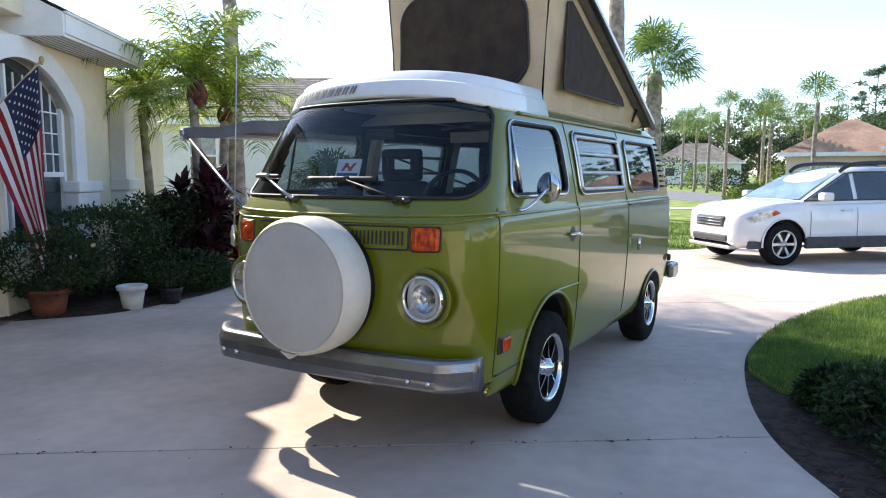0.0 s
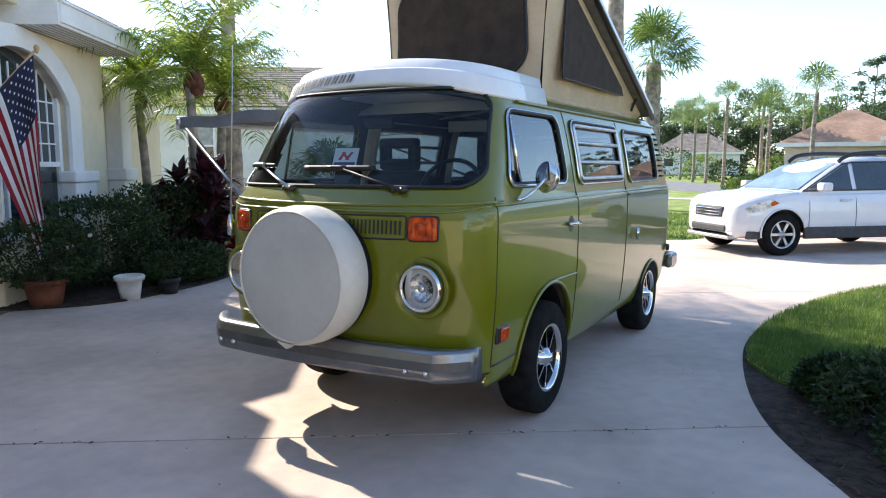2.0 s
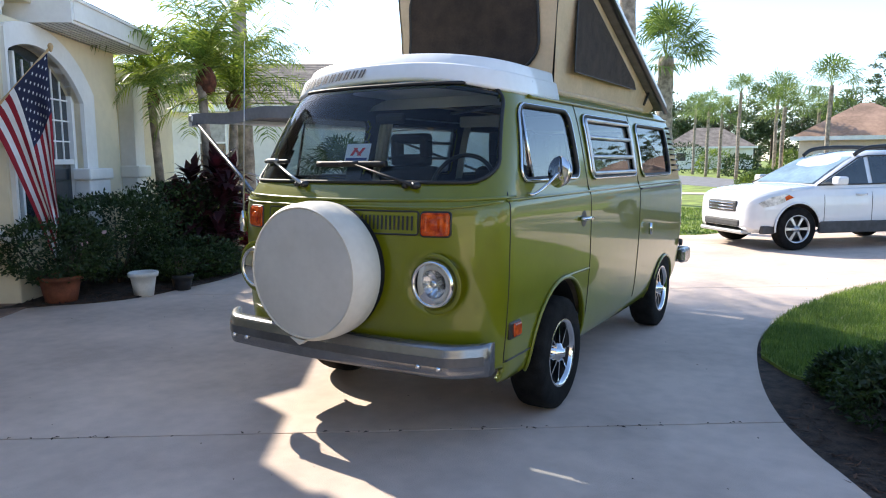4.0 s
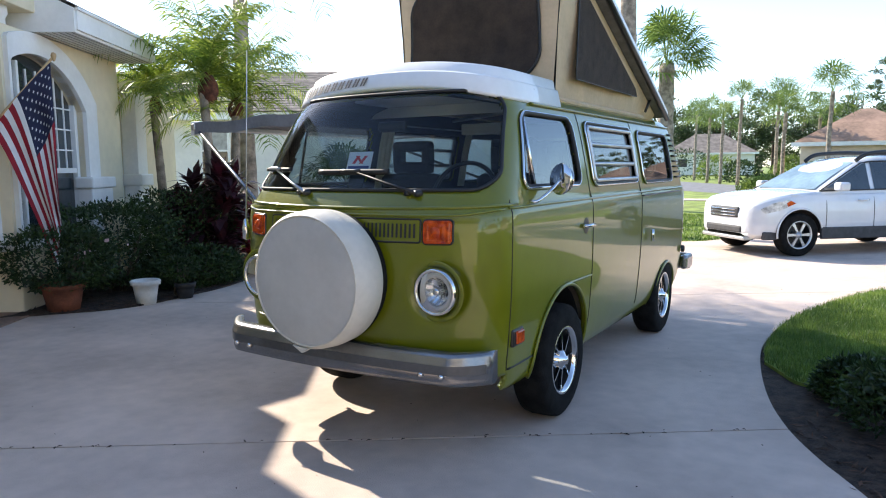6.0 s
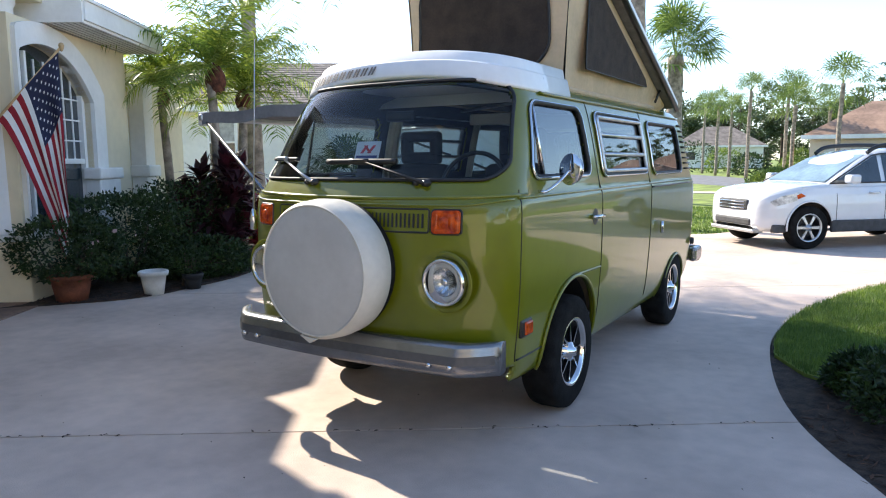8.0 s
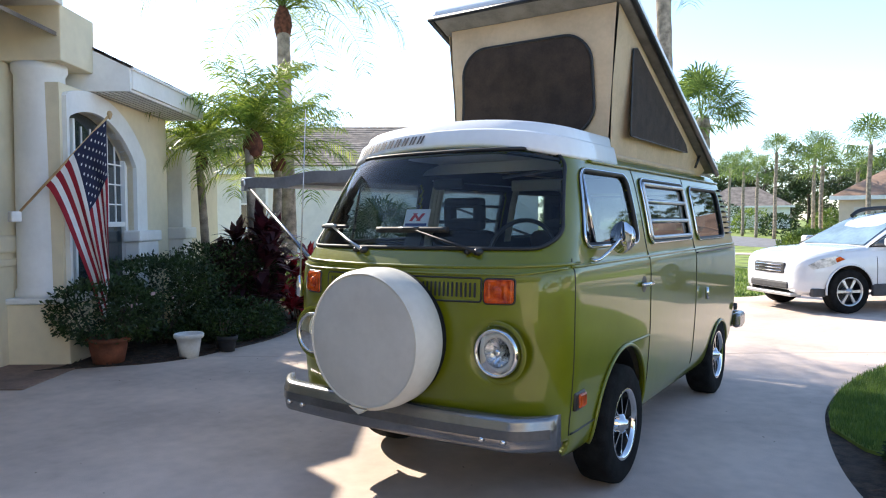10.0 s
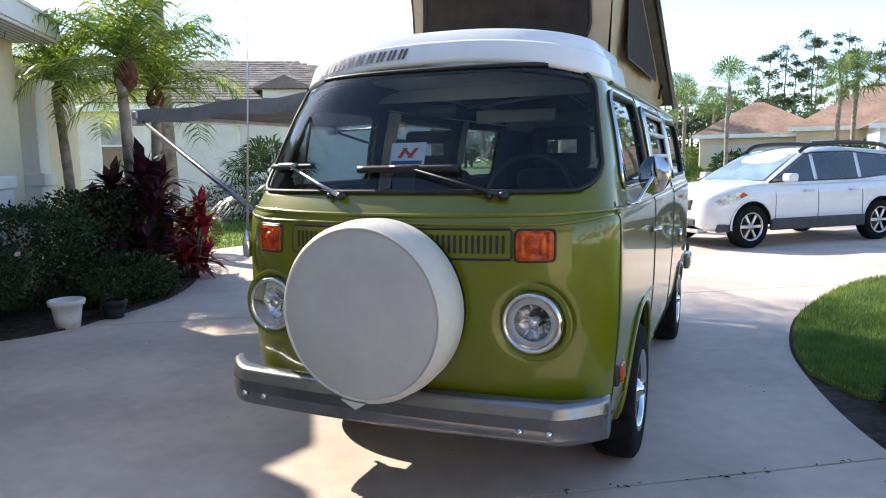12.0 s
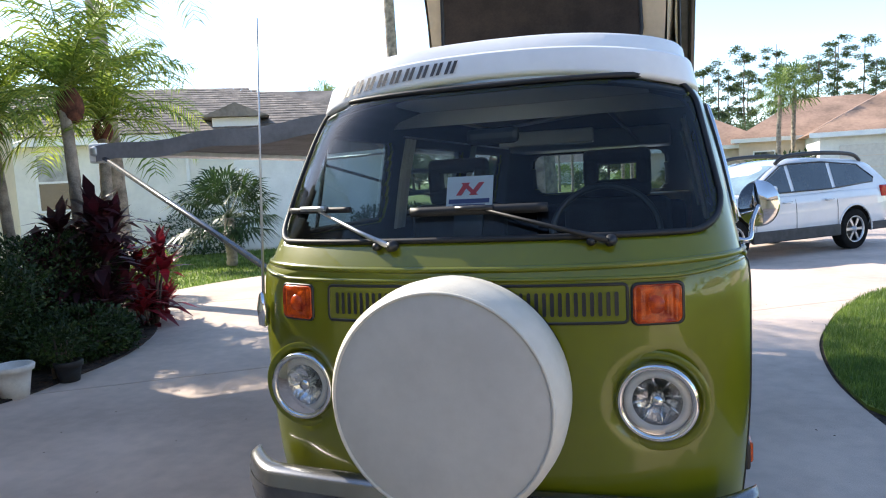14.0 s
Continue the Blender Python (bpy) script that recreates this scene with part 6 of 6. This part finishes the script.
# ---- far side of the street ----
def far_house(name, label, at, turn, w, d, eave, ridge, doors, m_wall=PEACH, m_roof=SHINGLE_FAR):
    ob = thing(name, label, "house", pose(*at, 0, 0, turn), group="houses across the street")
    part("wall", box(-w / 2, w / 2, 0, d, -0.3, eave), m_wall, ob)
    rb, o, i = bmesh.new(), 0.5, min(w, d) * 0.45
    lo = [rb.verts.new(p) for p in ((-w / 2 - o, -o, eave - .05), (w / 2 + o, -o, eave - .05), (w / 2 + o, d + o, eave - .05), (-w / 2 - o, d + o, eave - .05))]
    r0, r1 = rb.verts.new((-w / 2 + i, d / 2, ridge)), rb.verts.new((w / 2 - i, d / 2, ridge))
    for f in ((lo[0], lo[1], r1, r0), (lo[1], lo[2], r1), (lo[2], lo[3], r0, r1), (lo[3], lo[0], r0), (lo[0], lo[3], lo[2], lo[1])):
        rb.faces.new(f)
    part("roof", rb, m_roof, ob, "brown shingle hip roof")
    part("fascia", box(-w / 2 - o - .02, w / 2 + o + .02, -o - .04, -o, eave - .25, eave), WHITE_TRIM, ob)
    for x0, x1, z0, z1, kind in doors:
        if kind == "garage":
            g = part("garage_door", box(x0, x1, -0.06, 0.05, z0, z1, 0.02), mat("garage_paint", (0.66, 0.60, 0.52), 0.6, vary=0.04), ob, "pale panelled garage door")
            for k in range(1, 4):
                part("groove", box(x0, x1, -0.066, -0.06, z0 + (z1 - z0) * k / 4 - .015, z0 + (z1 - z0) * k / 4 + .015), PEACH, g)
        else:
            f = part("window", box(x0, x1, -0.06, 0.02, z0, z1, 0.02), WHITE_TRIM, ob)
            part("pane", box(x0 + .08, x1 - .08, -0.066, -0.06, z0 + .08, z1 - .08), DARK_GLASS, f)
    return ob


g1 = [(-5.5, -0.7, 0, 2.2, "garage"), (2.0, 3.4, 0.8, 2.1, "w")]
far_house("far_house", "peach stucco house with brown hip roof and pale garage door", (1.8, 47.0, -0.05), 4, 7.4, 7.4, 2.9, 5.1, [(-2.9, 1.4, 0, 2.2, "garage")])
far_house("far_house", "peach stucco house with a tall brown hip roof", (9.75, 46.5, -0.05), 0, 12, 9, 3.2, 5.8, [(-5.2, -3.9, 0.1, 2.4, "w"), (-3.2, 1.6, 0, 2.3, "garage")])
far_house("far_house", "pale peach house with a wide white garage door and brown roof", (13.6, 38.5, -0.05), -3, 13, 9.5, 3.0, 5.6, [(-5.6, -0.6, 0, 2.3, "garage"), (1.5, 3.0, 0.8, 2.1, "w")], STUCCO_PALE)
far_house("far_house", "low house with dark brown roof among palms", (-18.529, 104.281, 0.4), 14, 12, 9, 2.9, 5.8, [(-1, 3.5, 0, 2.2, "garage"), (-4.5, -3, 0.8, 2.1, "w")], STUCCO_PALE, SHINGLE)
far_house("far_house", "small brown-roofed house far down the street", (-37.172, 125.485, 0.4), 20, 13, 9, 2.9, 6.0, [(-1, 4, 0, 2.2, "garage")])
far_house("far_house", "brown-roofed house far down the street", (32.047, 67.738, 0.2), -12, 15, 10, 3.0, 6.2, g1)
for k, (x, y, h, r) in enumerate(((-6.7, 54.1, 6.4, 1.5), (-4.2, 54.5, 6.4, 1.6), (-0.2, 43.2, 5.6, 1.7), (-10.7, 63.2, 6.2, 1.7), (5.5, 42.0, 5.3, 1.5), (6.4, 43.2, 5.7, 1.5), (-1.7, 57.9, 5.2, 1.5), (-13.8, 72.4, 6.6, 1.8), (-3.0, 47.5, 4.8, 1.6), (-8.8, 58.8, 5.2, 1.5), (16.5, 52, 6.0, 1.8))):
    fan_palm("sabal_palm", "slim cabbage palm along the far street", (x, y, -0.06), (x + 0.1, y, h), 0.115, r * 1.25, 46, 60 + k, "street palms", 12)
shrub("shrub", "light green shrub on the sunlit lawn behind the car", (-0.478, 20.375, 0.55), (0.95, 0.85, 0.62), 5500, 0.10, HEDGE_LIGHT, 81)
for k, (x, y, r, h) in enumerate(((-7.9, 63.8, 1.6, 1.2), (-4.8, 67.6, 1.4, 1.0), (0.2, 45.6, 1.4, 1.1), (5.2, 45.4, 1.5, 1.2), (6.2, 40.6, 1.6, 1.3), (-12.2, 75.4, 2.0, 1.6), (-16, 79.1, 2.5, 2.2), (-3.6, 59.9, 1.1, 1.4))):
    shrub("shrub", "rounded green shrub before a far house", (x, y, h * .6), (r, r * .8, h), 900, 0.32, HEDGE_LIGHT if k % 2 else HEDGE, 90 + k, "shrub", 2.5, "far shrubs", False)


def tree(name, label, at, h, crown0, r, clumps, seed, leaf, trunk=0.22, per=130, size=0.5):
    """Tapered trunk with limbs that end in clumps of leaves, with gaps between."""
    rg = random.Random(seed)
    ob = thing(name, label, "tree", group="trees beyond the street")
    base, bm, pts = Vector(at), bmesh.new(), []
    tube([base + Vector((math.sin(k) * .1, 0, h * k / 8)) for k in range(9)], [trunk * (1 - 0.8 * k / 8) for k in range(9)], 7, False, bm)
    for _ in range(clumps):
        a, z = rg.uniform(0, 6.28), rg.uniform(crown0, h)
        t = (z - crown0) / (h - crown0)
        rr = r * (rg.uniform(0.15, 1) ** .6) * (0.45 + 0.9 * math.sin(math.pi * (0.15 + 0.75 * t)))
        c = base + Vector((math.cos(a) * rr, math.sin(a) * rr, z))
        tube([base + Vector((0, 0, z - rr * .5)), c], [0.06, 0.02], 4, False, bm)
        cr = rg.uniform(0.5, 1.1) * r * .32
        for _ in range(per):
            d = Vector((rg.gauss(0, 1), rg.gauss(0, 1), rg.gauss(0, .55)))
            pts.append((c + d * cr * .55, d))
    part("trunk", bm, BARK, ob)
    V, F = leaf_cloud(pts, size, rg, 0.4)
    mesh_from("crown", V, F, leaf, ob)
    return ob


rg = random.Random(77)
for k in range(17):
    x = 3 + k * 2.6 + rg.uniform(-1.2, 1.2)
    tree("pine", "tall slender pine with an open tufted crown", (x, 146 + rg.uniform(-6, 8), -0.06), rg.uniform(19, 25), 10.5, 2.5, 17, 200 + k, TREE_LEAF, 0.25, 150, 0.42)
for k in range(24):
    x = -66 + k * 3.3 + rg.uniform(-2, 2)
    tree("tree", "broad green tree standing beyond the far street", (x, 128 + rg.uniform(-12, 18) - 0.15 * x, -0.06), rg.uniform(9, 14), 1.5, 4.6, 30, 300 + k, TREE_LEAF, 0.3, 110, 0.6)
for k in range(8):
    tree("tree", "leafy green tree behind the far houses", (6 + k * 6 + rg.uniform(-2, 2), 100 + rg.uniform(-6, 8), -0.06), rg.uniform(6, 9), 1.5, 3.4, 16, 400 + k, TREE_LEAF, 0.25, 90, 0.5)
# the street side that the bodywork mirrors
far_house("far_house", "peach stucco house on the open side of the drive", (44.82, 15.545, 0), 97, 15, 10, 3.0, 6.0, g1)
far_house("far_house", "pale stucco house on the open side of the drive", (42.187, -7.689, 0), 84, 15, 10, 3.0, 6.0, g1, STUCCO_PALE)
tagged(part("side_road", strip([(28.732, -58.063, 0), (28.997, -9.683, 0), (31.027, 29.03, 0), (34.825, 58.074, 0)], 7.0, -0.2, -0.033), ASPHALT), "grey asphalt street beside the plot", "road", kind="structure")
for k in range(11):
    tree("tree", "leafy green tree along the side street", (60 + rg.uniform(-3, 5), -34 + k * 9 + rg.uniform(-2, 2), -0.06), rg.uniform(8, 15), 2.0, 4.2, 14, 500 + k, TREE_LEAF, 0.3, 60, 0.8)
# post box beside the lawn
mb = thing("mailbox", "dark mailbox on a slim post at the lawn", "mailbox")
part("post", box(-4.86, -4.78, 26.9, 26.98, -0.06, 1.05, 0.01), BLACK, mb)
part("box", box(-5.0, -4.64, 26.8, 27.1, 1.05, 1.28, 0.05), BLACK, mb)
